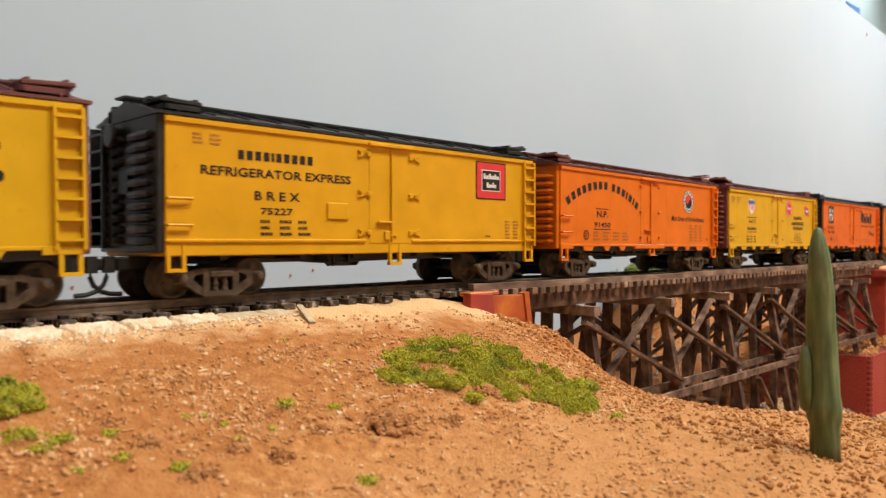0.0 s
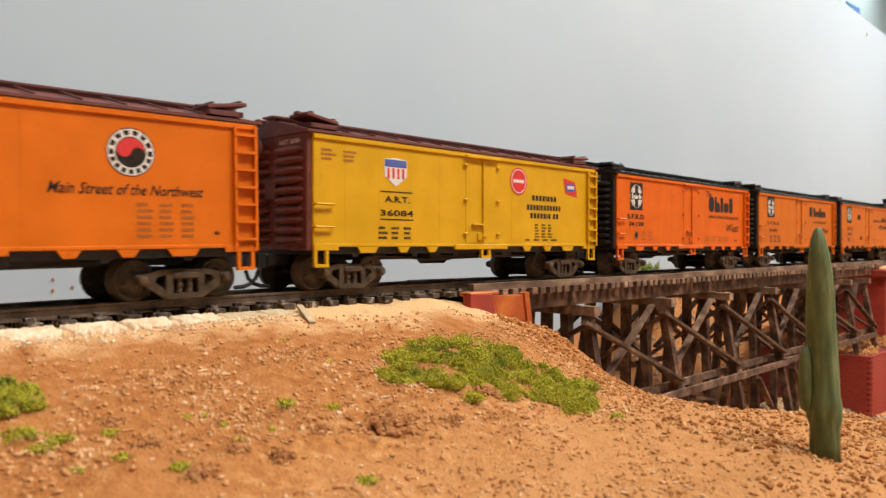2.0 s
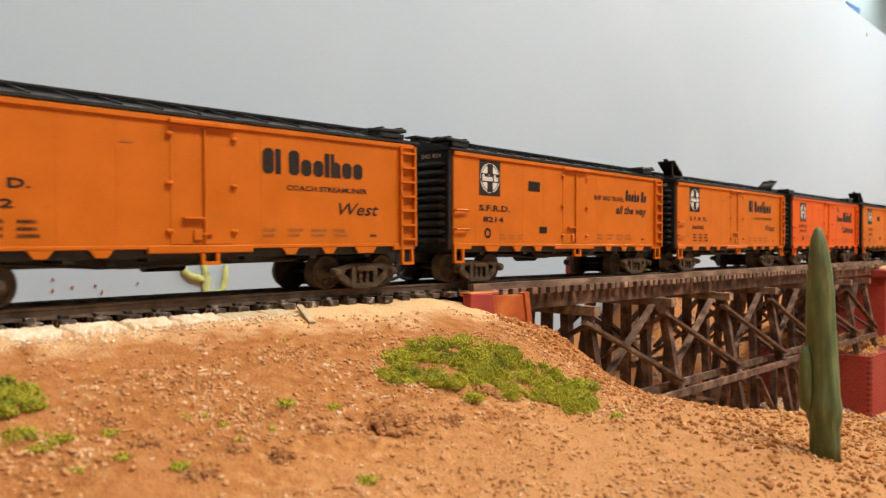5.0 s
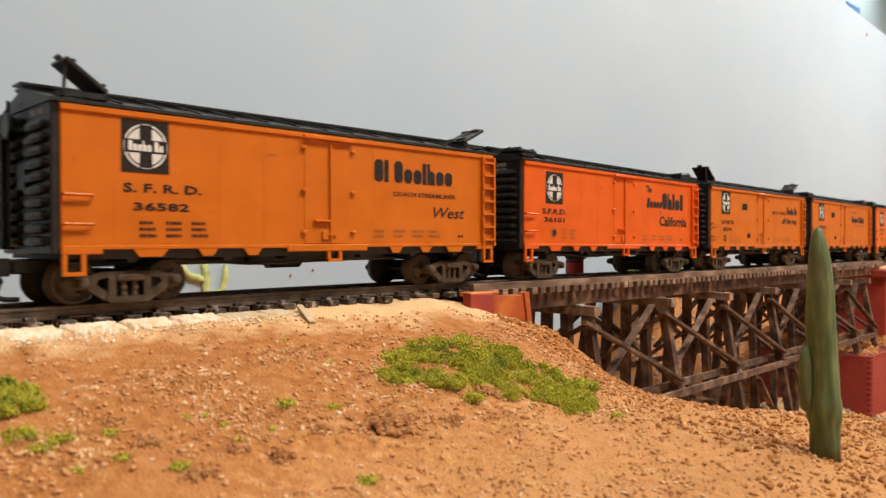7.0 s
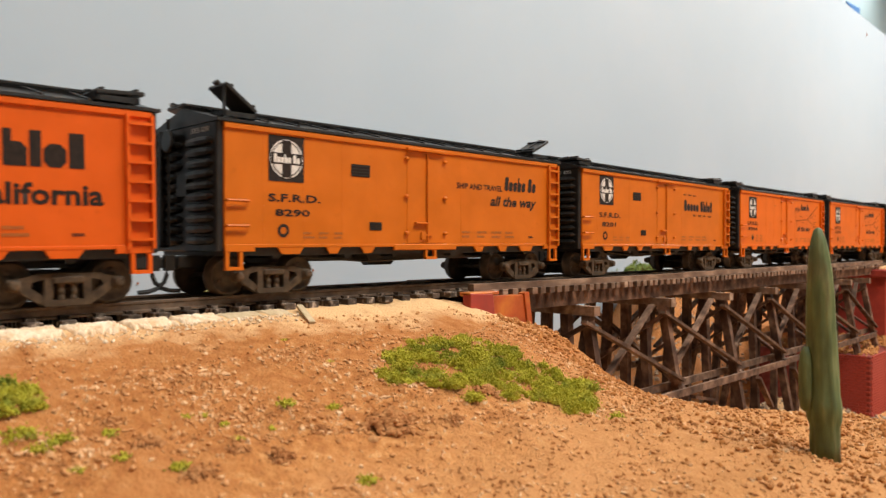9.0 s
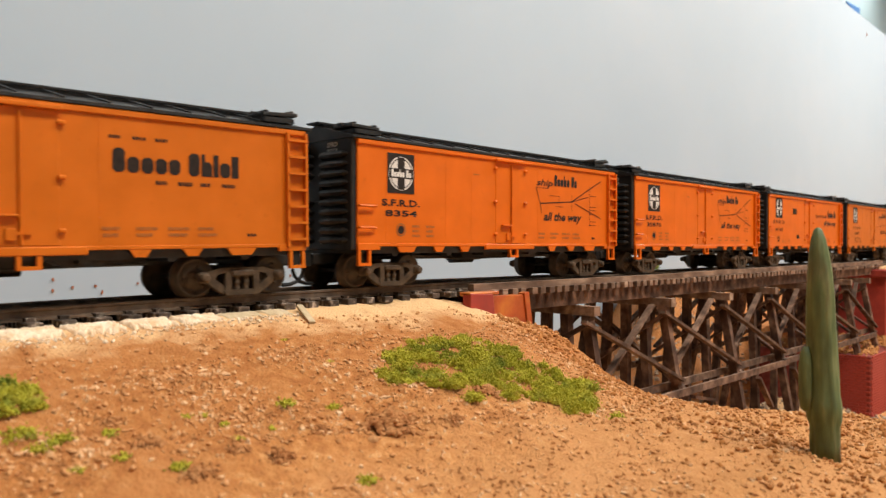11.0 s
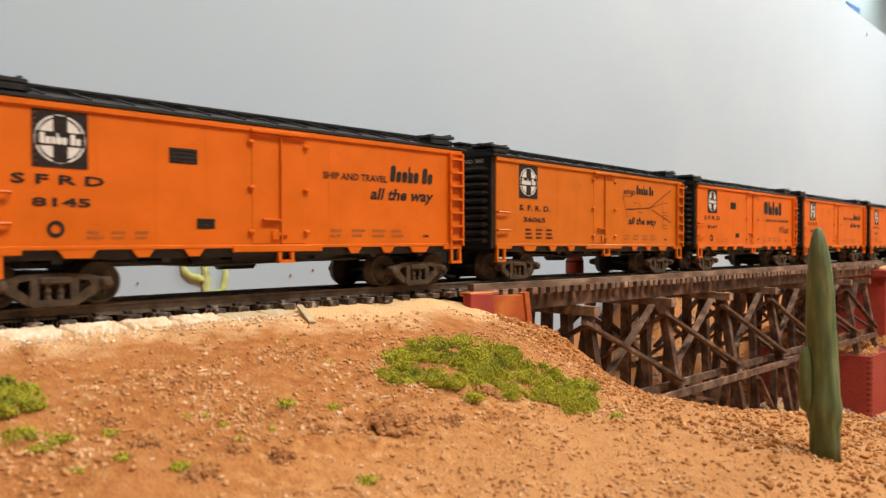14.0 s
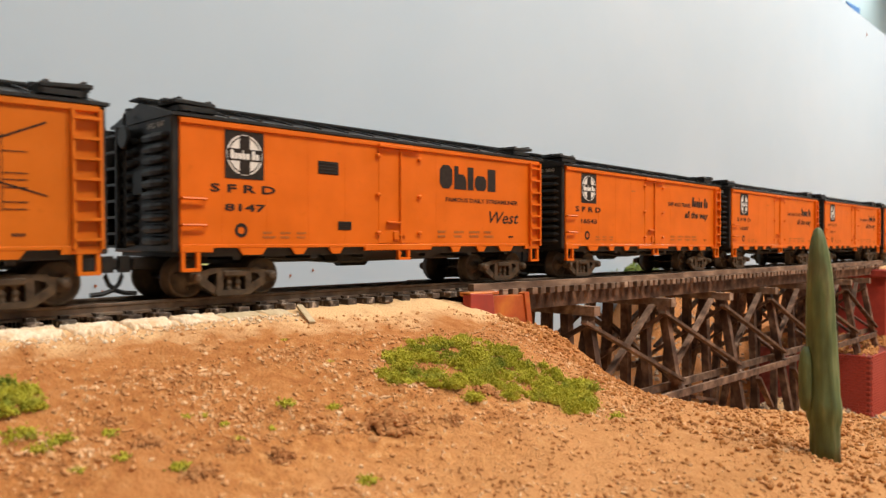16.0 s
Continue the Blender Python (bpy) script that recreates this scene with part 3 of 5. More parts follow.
def trestle():
    t = tagged(new("trestle_bridge"), "dark stained wooden trestle bridge with braced bents", "bridge")
    t.location = (0.35, YC, -0.1)
    inv = Matrix.Translation((-0.35, -YC, 0.1))
    rnd = random.Random(11)

    def stick(name, a, b, w, h, up=(0, 0, 1), mat=M_TIMBER, parent=t):
        j = lambda p: inv @ (Vector(p) + Vector((rnd.uniform(-1, 1), rnd.uniform(-1, 1), rnd.uniform(-1, 1))) * 0.0003)
        return part(name, Shape().beam(j(a), j(b), w, h, up), mat, parent)

    def on_deck(x, y, z):
        return (x, y, z + max(0.0, track_offset(x)[1]))

    # stringers under the ties, in two lengths
    for y in (0.0032, 0.0080, CAR_W - 0.0080, CAR_W - 0.0032):
        for x0, x1 in ((0.109, 0.298), (0.2985, 0.4815), (0.482, 0.60)):
            stick("stringer", on_deck(x0, y, -0.0078), on_deck(x1, y, -0.0078), 0.0036, 0.0056, mat=M_TIMBER)
    for y in (0.0018, CAR_W - 0.0018):
        for x0, x1 in ((0.104, 0.25), (0.2503, 0.40), (0.4003, 0.60)):
            stick("guard_timber", on_deck(x0, y, -0.0016), on_deck(x1, y, -0.0016), 0.0026, 0.0024, mat=M_DECK)
    tie = Shape().soft_box(-0.0015, 0.0015, -0.0172, 0.0172, -0.0023, 0, 0.00015).mesh("bridge_tie")
    x = X_BRIDGE0
    while x < X_BRIDGE1:
        ob = part("bridge_tie", tie, M_DECK, t)
        ob.matrix_basis = inv @ pose(x + rnd.uniform(-0.0003, 0.0003), YC + rnd.uniform(-0.0004, 0.0004), on_deck(x, 0, -0.0027)[2], 0, 0, rnd.uniform(-1, 1))
        x += 0.0052
    for i, x in enumerate(BENTS):
        stick("cap", (x, -0.0068, -0.0124), (x, CAR_W + 0.0065, -0.0124), 0.0042, 0.0036, mat=M_DECK)
        foot = []
        for k in range(5):
            yt = -0.002 + (CAR_W + 0.004) * k / 4
            lean = (k - 2) / 2
            yb = yt + 0.017 * lean * abs(lean)
            zb = max(-0.112, height(x, yb) - 0.004) if x < 0.45 else -0.064
            if x > 0.45:
                zb = -0.064
            yb = yt + (0.017 * lean * abs(lean)) * ((-0.015 - zb) / 0.09)
            stick("post", (x, yt, -0.0138), (x, yb, zb), 0.0036, 0.0036, (1, 0, 0))
            foot.append((yb, zb))
        if i == 0:
            continue
        zl = max(foot[0][1], foot[-1][1]) + 0.004
        zm = max(-0.050, zl)
        y0 = lambda z: -0.002 - 0.017 * ((-0.015 - z) / 0.09)
        y1 = lambda z: CAR_W + 0.002 + 0.017 * ((-0.015 - z) / 0.09)
        for side, o in ((1, -0.0027), (-1, 0.0027)):
            a, b = (-0.017, zm) if side == 1 else (zm, -0.017)
            stick("sway_brace", (x + o, y0(a) - 0.002, a), (x + o, y1(b) + 0.002, b), 0.0014, 0.0030, (1, 0, 0))
        if zl < -0.06:
            stick("sill", (x, y0(zl) - 0.004, zl - 0.003), (x, y1(zl) + 0.004, zl - 0.003), 0.004, 0.004)
        if i < len(BENTS) - 1:
            xn = BENTS[i + 1]
            for yf, o in ((lambda z: y0(z), -1), (lambda z: y1(z), 1)):
                # one timber outside the posts falls to the next bent, the other rises inside them
                stick("long_brace", (x - 0.0062, yf(-0.017) + o * 0.0027, -0.0165), (xn + 0.0020, yf(-0.046) + o * 0.0027, -0.0460), 0.0013, 0.0028, (0, 1, 0), M_BRACE)
                stick("long_brace", (x + 0.0060, yf(-0.041) - o * 0.0027, -0.0420), (xn - 0.0050, yf(-0.015) - o * 0.0027, -0.0140), 0.0013, 0.0027, (0, 1, 0), M_BRACE)
    # level timbers along the bents, outside and inside the posts of each side
    for y, z, spans in ((-0.0112, -0.0508, ((0.196, 0.352), (0.346, 0.534))), (-0.0058, -0.0482, ((0.196, 0.285), (0.287, 0.3465), (0.350, 0.534))),
                        (CAR_W + 0.0112, -0.0505, ((0.205, 0.365), (0.352, 0.545))), (CAR_W + 0.0120, -0.0750, ((0.26, 0.50),))):
        for a, b in spans:
            stick("girt", (a, y, z), (b, y, z - 0.0004), 0.0015, 0.0031, mat=M_BRACE)
    # loose ends of timber lying against the foot of the bents
    for a, b in (((0.300, -0.0150, -0.0530), (0.312, -0.0170, -0.0690)), ((0.352, -0.0140, -0.0540), (0.372, -0.0160, -0.0720)), ((0.232, -0.0135, -0.0530), (0.250, -0.0150, -0.0570))):
        stick("stub", a, b, 0.0014, 0.0028, (0, 1, 0))
    return t


trestle()


def abutments():
    a = tagged(new("abutment"), "rust-red painted bridge abutment set in the sand", "abutment")
    a.location = (0.12, 0, -0.03)
    o = Matrix.Translation((-0.12, 0, 0.03))
    # face wall across the end of the fill, and a wing wall towards the camera
    part("face_wall", Shape().soft_box(0.121, 0.1255, -0.0030, CAR_W + 0.006, -0.040, -0.0055, 0.0004, o), M_RUST, a)
    wing = Shape().prism([(-0.0172, 0.0258), (0.0036, 0.0255), (0.0072, 0.0120), (0.0066, -0.010), (-0.0172, -0.010)], -0.0044, -0.0012)
    part("wing_wall", wing, M_RUST, a, bevel=0.0003)
    part("return_wall", Shape().prism([(-0.0238, 0.0270), (-0.0130, 0.0264), (-0.0105, 0.0100), (-0.0105, -0.010), (-0.0238, -0.010)], -0.0048, -0.0014), M_BRICKRED, a, bevel=0.0003)
    part("cap_strip", Shape().soft_box(0.0962, 0.1105, -0.0046, 0.0002, -0.0040, -0.0028, 0.0003, o), M_RUST, a)
    post = Shape().beam((0.0042, -0.0036, 0.0262), (0.0086, -0.0036, 0.004), 0.0026, 0.0030, (0, 1, 0))
    part("corner_post", post, M_RUST, a, bevel=0.0002)
    b = tagged(new("abutment"), "dark red brick-patterned bridge abutment in the gully", "abutment")
    b.location = (0.55, 0, -0.1)
    o = Matrix.Translation((-0.55, 0, 0.1))
    part("lower_wall", Shape().soft_box(0.484, 0.72, -0.0200, 0.06, -0.125, -0.0615, 0.0005, o), M_MORTAR, b)
    part("upper_wall", Shape().soft_box(0.575, 0.61, -0.0080, CAR_W + 0.008, -0.066, -0.0050, 0.0005, o), M_BRICKRED, b)
    part("coping", Shape().soft_box(0.571, 0.613, -0.0100, CAR_W + 0.010, -0.0110, -0.0055, 0.0005, o), M_BRICKRED, b)
    # courses of bricks on the two faces that show
    brick_x = Shape().soft_box(-0.00045, 0.00045, -0.0021, 0.0021, -0.0007, 0.0007, 0.00012).mesh("brick")
    brick_y = Shape().soft_box(-0.0021, 0.0021, -0.00045, 0.00045, -0.0007, 0.0007, 0.00012).mesh("brick")
    r = 0
    z = -0.1035
    while z < -0.062:
        y = -0.0175 + (0.0022 if r % 2 else 0)
        while y < 0.015:
            ob = part("brick", brick_x, M_BRICKRED, b)
            ob.location = o @ Vector((0.4838, y, z))
            y += 0.0045
        x = 0.4865 + (0.0022 if r % 2 else 0)
        while x < 0.523:
            ob = part("brick", brick_y, M_BRICKRED, b)
            ob.location = o @ Vector((x, -0.0202, z))
            x += 0.0045
        z += 0.0018
        r += 1
    rnd = random.Random(21)
    spots = [(rnd.uniform(0.4855, 0.60), rnd.uniform(-0.019, 0.055)) for _ in range(900)]
    grains("abutment_gravel", "orange crushed stone heaped on the lower abutment", M_TALUS,
           [(x, y, -0.0615 + 0.07 * max(0, x - 0.51) + rnd.uniform(0, 0.001), rnd.uniform(0.0008, 0.0022)) for x, y in spots])


abutments()


# ---- plants ----
def tuft_mesh(name, spots, seed):
    """Foam foliage: many small ragged fibres and crumbs in one mesh."""
    vs, fs, n = [], [], 0
    bv = np.array([(1, 0, 0), (-1, 0, 0), (0, 1, 0), (0, -1, 0), (0, 0, 1), (0, 0, -1)], float)
    bf = np.array([(0, 2, 4), (2, 1, 4), (1, 3, 4), (3, 0, 4), (2, 0, 5), (1, 2, 5), (3, 1, 5), (0, 3, 5)])
    g = np.random.RandomState(seed)
    for x, y, z, s in spots:
        # a short ragged fibre or crumb, turned at random
        turn = np.linalg.qr(g.normal(size=(3, 3)))[0]
        long = g.uniform(0.8, 2.6)
        vs.append((bv * g.uniform(0.5, 1.3, (6, 1)) * (s * long, s * 0.75, s * 0.75)) @ turn + (x, y, z))
        fs.append(bf + n)
        n += 6
    me = bpy.data.meshes.new(name)
    me.from_pydata(np.concatenate(vs).tolist(), [], np.concatenate(fs).tolist())
    return me


def bush(cx, cy, rx, ry, tall, count, size, label, mat, seed, bare=(), turn=0.0):
    """A foam bush: ragged tufts of many sizes side by side, with sand showing between them. bare: places (x, y, radius) without growth."""
    rnd = random.Random(seed)
    e = tagged(new("bush"), label, "bush", "foam bushes")
    z0 = height(cx, cy)
    e.location = (cx, cy, z0)
    placed = []
    ca, sa = math.cos(turn), math.sin(turn)
    for _ in range(4000):
        if len(placed) >= count:
            break
        a, far = rnd.uniform(0, 6.283), math.sqrt(rnd.random())
        far *= 0.82 + 0.35 * noise.noise((math.cos(a) * 1.7, math.sin(a) * 1.7, seed * 1.3))
        u, w = far * math.cos(a) * rx, far * math.sin(a) * ry
        x, y = cx + u * ca - w * sa, cy + u * sa + w * ca
        r = tall * rnd.uniform(0.45, 1.0) * (1.15 - 0.5 * far)
        if any((x - p) ** 2 + (y - q) ** 2 < (0.58 * (r + k)) ** 2 for p, q, k in placed) or any((x - p) ** 2 + (y - q) ** 2 < k * k for p, q, k in bare):
            continue
        placed.append((x, y, r))
    for k, (x, y, r) in enumerate(placed):
        spots = []
        zc = height(x, y) - z0
        for _ in range(int(70 + 900 * (r / tall) ** 2)):
            # more towards the outside of a low dome, a few strays beyond it
            th, ph, rr = rnd.uniform(0, 6.283), math.asin(rnd.random()), r * (rnd.random() ** 0.45) * (1.0 if rnd.random() < 0.80 else rnd.uniform(1.0, 1.7))
            spots.append((x - cx + rr * math.cos(ph) * math.cos(th), y - cy + rr * math.cos(ph) * math.sin(th), zc + 0.78 * rr * math.sin(ph), size * rnd.uniform(0.45, 1.25)))
        part("clump", tuft_mesh("clump", spots, seed * 90 + k), mat, e)
    return e


bush(0.0530, -0.0425, 0.031, 0.0200, 0.0034, 92, 0.00024, "bright green foam bush spread over the sandy slope", M_MOSS, 31,
     ((0.0445, -0.0407, 0.0054), (0.0455, -0.0545, 0.0046), (0.0590, -0.0330, 0.0026), (0.0335, -0.0335, 0.0030)), -0.22)
bush(0.0700, -0.0600, 0.0135, 0.0062, 0.0036, 26, 0.00024, "bright green foam bush low on the sandy slope", M_MOSS, 36, (), 0.4)
bush(-0.0400, -0.0265, 0.0080, 0.0080, 0.0030, 20, 0.00024, "small bright green foam bush on the sand", M_MOSS, 32, ((-0.035, -0.0262, 0.0016),))
bush(0.83, 0.345, 0.030, 0.012, 0.030, 9, 0.0034, "dull green foam bush on the far bank", M_DULLMOSS, 37)


def tuft(x, y, r, n, seed):
    rnd = random.Random(seed)
    spots = [(rnd.gauss(0, r), rnd.gauss(0, r), abs(rnd.gauss(0, r * 0.5)), rnd.uniform(0.00018, 0.00034)) for _ in range(n * 3)]
    ob = part("grass_tuft", tuft_mesh("grass_tuft", spots, seed), M_MOSS)
    ob.location = (x, y, height(x, y))
    return tagged(ob, "tiny tuft of green foam foliage on sand", "tuft", "foam tufts")


for k, (x, y, r, n) in enumerate(((0.0026, -0.0424, 0.0009, 40), (0.0112, -0.0454, 0.0007, 26), (-0.0156, -0.0402, 0.0004, 10), (-0.0125, -0.0401, 0.0004, 12), (-0.0287, -0.0409, 0.0006, 24),
                                  (-0.0351, -0.0398, 0.0009, 34), (-0.0372, -0.0408, 0.0008, 22), (-0.0393, -0.0419, 0.0007, 22), (-0.0238, -0.0539, 0.0007, 34), (-0.0300, -0.0491, 0.0007, 22),
                                  (-0.0362, -0.0491, 0.0005, 14), (0.0007, -0.0674, 0.0008, 40), (-0.0112, -0.0444, 0.0004, 16), (-0.0118, -0.0499, 0.0005, 12), (0.0671, -0.0727, 0.0008, 40),
                                  (-0.0400, -0.0366, 0.0013, 60), (0.0201, -0.0168, 0.0003, 8), (0.0230, -0.0290, 0.0004, 10), (-0.0041, -0.0479, 0.0003, 8), (0.0720, -0.0330, 0.0006, 14))):
    tuft(x, y, r, n, 60 + k)


def dirt_clod(x, y, r, seed):
    """A crumbly lump of brown dirt: broken pieces heaped together."""
    rnd = random.Random(seed)
    spots = []
    for _ in range(int(90 + 60000 * r)):
        a, far = rnd.uniform(0, 6.283), abs(rnd.gauss(0, 0.5))
        px, py = x + 1.4 * r * far * math.cos(a), y + 0.8 * r * far * math.sin(a)
        k = r * rnd.uniform(0.08, 0.26)
        spots.append((px, py, height(px, py) + 0.55 * r * max(0.0, 1 - far) * rnd.random() + k * 0.2, k))
    ob = grains("dirt_clod", "crumbly brown clod of dirt on the sand", M_CLOD, spots, "")
    tagged(ob, "", "clod", "dirt clods")


for k, (x, y, r) in enumerate(((0.0178, -0.0540, 0.0046), (0.0474, -0.0530, 0.0030), (0.0809, -0.0790, 0.0016), (-0.0245, -0.0457, 0.0022), (0.0037, -0.0518, 0.0018), (-0.0269, -0.0378, 0.0016),
                               (-0.0139, -0.0533, 0.0016), (-0.0078, -0.0567, 0.0022), (-0.0222, -0.0564, 0.0020), (0.0300, -0.0590, 0.0018))):
    dirt_clod(x, y, r, 300 + k)


def cactus():
    base = (0.0875, -0.1091, 0)
    z0 = height(base[0], base[1]) - 0.001
    e = tagged(new("saguaro_cactus"), "dark green painted saguaro cactus with one short arm", "cactus")
    e.location = (base[0], base[1], z0)

    def ribbed(rows, ribs, lean=(0, 0)):
        s = Shape()
        n = 36
        v = []
        for i, (z, r) in enumerate(rows):
            for k in range(n):
                a = 2 * math.pi * k / n
                rr = r * (1 + 0.035 * math.cos(ribs * a)) * (1 + 0.10 * noise.noise((math.cos(a) * 1.6, math.sin(a) * 1.6, z * 170)))
                v.append((rr * math.cos(a) + lean[0] * z, rr * math.sin(a) + lean[1] * z, z))
        f = [(i * n + k, i * n + (k + 1) % n, (i + 1) * n + (k + 1) % n, (i + 1) * n + k) for i in range(len(rows) - 1) for k in range(n)]
        f += [tuple(reversed(range(n))), tuple(range(len(v) - n, len(v)))]
        return s.add(v, f)

    rows = [(0.0, 0.0027), (0.004, 0.0028), (0.0078, 0.0028), (0.0092, 0.0032), (0.0112, 0.0033), (0.0128, 0.0032), (0.0140, 0.0029), (0.020, 0.0029), (0.028, 0.00275), (0.034, 0.0026),
            (0.039, 0.0023), (0.0430, 0.0019), (0.0458, 0.0014), (0.0476, 0.0008), (0.0482, 0.0003)]
    part("trunk", ribbed(rows, 11, (-0.026, 0.027)), M_CACTUS, e, smooth=True)
    arm = part("arm", ribbed([(0, 0.0004), (0.0006, 0.0010), (0.003, 0.0013), (0.009, 0.0013), (0.0118, 0.0010), (0.0132, 0.0004)], 9), M_CACTUS, e, smooth=True)
    arm.location = (-0.0029, 0.0030, 0.0108)
    part("elbow", Shape().rod([(0, 0, 0.0150), (-0.0018, 0.0018, 0.0128), (-0.0029, 0.0030, 0.0118)], [0.0012, 0.0012, 0.0009], 12), M_CACTUS, e, smooth=True)
    return e


cactus()


def pale_cactus():
    """A pale cut-out cactus standing against the backdrop, with thickness."""
    e = tagged(new("backdrop_cactus"), "pale yellow-green cactus relief on the backdrop", "cactus")
    e.location = (0.228, BD_Y - 0.001, -0.045)
    w = lambda p, q: (p, 0, q)
    part("trunk", Shape().rod([w(-0.002, -0.06), w(0, 0.0), w(0.001, 0.030), w(0.000, 0.042), w(0.0, 0.0445)], [0.0045, 0.0046, 0.0044, 0.0034, 0.0015], 10), M_PALE_CACTUS, e, smooth=True)
    part("arm", Shape().rod([w(-0.001, 0.029), w(-0.008, 0.031), w(-0.014, 0.033), w(-0.018, 0.037), w(-0.0195, 0.043)], [0.0032, 0.0032, 0.0032, 0.003, 0.0018], 10), M_PALE_CACTUS, e, smooth=True)
    part("arm", Shape().rod([w(0.001, 0.018), w(0.010, 0.0165), w(0.0165, 0.021), w(0.0185, 0.030), w(0.0190, 0.041)], [0.0032, 0.0032, 0.003, 0.0028, 0.0016], 10), M_PALE_CACTUS, e, smooth=True)
    return e


pale_cactus()


def barrel():
    """Fire barrel on a small platform at the far side of the bridge."""
    p = tagged(new("barrel_platform"), "small dark timber platform beside the bridge deck", "platform")
    p.location = (0.2265, 0.0440, -0.0070)
    part("planks", Shape().soft_box(-0.0075, 0.0075, -0.0085, 0.0075, 0.0, 0.0016, 0.0002), M_DECK, p)
    for x in (-0.005, 0.005):
        part("bracket", Shape().beam((x, -0.0120, -0.0008), (x, 0.0070, -0.0008), 0.0016, 0.0016), M_TIMBER, p)
    ob = tagged(new("water_barrel"), "dark red water barrel with hoops standing beside the bridge", "barrel")
    ob.location = (0.2265, 0.0440, -0.0054)
    part("staves", Shape().lathe([(0, 0.0036), (0.003, 0.0042), (0.0065, 0.0044), (0.010, 0.0042), (0.0130, 0.0036)], (0, 0, 0), "Z", 20), M_BRICKRED, ob, smooth=True)
    for z, r in ((0.0030, 0.00435), (0.0100, 0.00435)):
        part("hoop", Shape().lathe([(z - 0.0004, r), (z + 0.0004, r)], (0, 0, 0), "Z", 20), M_UNDER, ob)


barrel()


# ---- refrigerator cars ----
def outline_text(body, x0, x1, z0, z1, shear=0.0, bold=0.0):
    """Lettering of Blender's own font, scaled into the given field on the near side."""
    cu = bpy.data.curves.new("lettering", "FONT")
    cu.body, cu.shear, cu.offset, cu.resolution_u = body, shear, bold, 2
    ob = bpy.data.objects.new("lettering_curve", cu)
    me = bpy.data.meshes.new_from_object(ob)
    bpy.data.objects.remove(ob)
    n = len(me.vertices)
    co = np.empty(n * 3)
    me.vertices.foreach_get("co", co)
    co = co.reshape(-1, 3)
    lo, hi = co.min(0), co.max(0)
    out = np.zeros_like(co)
    out[:, 0] = x0 + (co[:, 0] - lo[0]) / max(1e-9, hi[0] - lo[0]) * (x1 - x0)
    out[:, 2] = z0 + (co[:, 1] - lo[1]) / max(1e-9, hi[1] - lo[1]) * (z1 - z0)
    me.vertices.foreach_set("co", out.ravel())
    me.materials.clear()
    return me


def bars(x0, x1, z0, z1, rows, cols, fill=0.62, seed=1):
    """Small print that cannot be read: rows of short dashes."""
    rnd = random.Random(seed)
    s = Shape()
    for r in range(rows):
        zc = z1 - (r + 0.5) * (z1 - z0) / rows
        h = (z1 - z0) / rows * 0.25
        for c in range(cols):
            a = x0 + (x1 - x0) * c / cols
            b = a + (x1 - x0) / cols * fill * rnd.uniform(0.75, 1.15)
            k = a
            while k < b:
                e = min(b, k + rnd.uniform(0.00026, 0.0006))
                s.add([(k, 0, zc - h), (e, 0, zc - h), (e, 0, zc + h), (k, 0, zc + h)], [(0, 1, 2, 3)])
                k = e + 0.00018
    return s


def blocks(pattern, x0, x1, z0, z1, slant=0.0, fill=0.86, arch=None):
    """A mark as a row of plain filled shapes: X full height, x low, h low with a stem at its left, i a narrow stem, a space a gap. arch = (centre x, centre z, radius)."""
    s = Shape()
    widths = [{"i": 0.5, " ": 0.5, "f": 0.7}.get(ch, 1.0) for ch in pattern]
    total = sum(widths)
    x = x0
    for ch, w in zip(pattern, widths):
        p, q = x, x + (x1 - x0) * w / total
        x = q
        if ch == " ":
            continue
        mid, half = (p + q) / 2, (q - p) / 2 * fill
        p, q = mid - half, mid + half
        mean = z0 + (z1 - z0) * 0.66
        top = mean if ch == "x" else z1
        k = min(q - p, top - z0) * 0.26
        if ch == "h":
            g = p + (q - p) * 0.36
            ring = [(p, z0), (q, z0), (q, mean - k), (q - k, mean), (g, mean), (g, z1), (p, z1)]
        elif ch in "ifR":
            ring = [(p, z0), (q, z0), (q, top), (p, top)]
        else:
            ring = [(p + k, z0), (q - k, z0), (q, z0 + k), (q, top - k), (q - k, top), (p + k, top), (p, top - k), (p, z0 + k)]
        v = [(vx + (vz - z0) * slant, 0, vz) for vx, vz in ring]
        if arch:
            cx, cz, rad = arch
            mx = (x0 + x1) / 2
            v = [(cx + (rad + vz - z0) * math.sin((vx - mx) / rad), 0, cz + (rad + vz - z0) * math.cos((vx - mx) / rad)) for vx, _, vz in v]
        s.add(v, [tuple(range(len(v)))])
    return s


def disc(cx, cz, r, r0=0.0, n=28):
    s = Shape()
    v = [(cx + r * math.cos(2 * math.pi * k / n), 0, cz + r * math.sin(2 * math.pi * k / n)) for k in range(n)]
    if r0 <= 0:
        return s.add(v, [tuple(range(n))])
    v += [(cx + r0 * math.cos(2 * math.pi * k / n), 0, cz + r0 * math.sin(2 * math.pi * k / n)) for k in range(n)]
    return s.add(v, [(k, (k + 1) % n, n + (k + 1) % n, n + k) for k in range(n)])


def rect(x0, x1, z0, z1):
    return Shape().add([(x0, 0, z0), (x1, 0, z0), (x1, 0, z1), (x0, 0, z1)], [(0, 1, 2, 3)])


TRUCK_X = (0.0158, 0.1174)
WHEEL_R, WHEELBASE = 0.0048, 0.0202
SHARED = {}


def shared(key, make):
    if key not in SHARED:
        SHARED[key] = make()
    return SHARED[key]


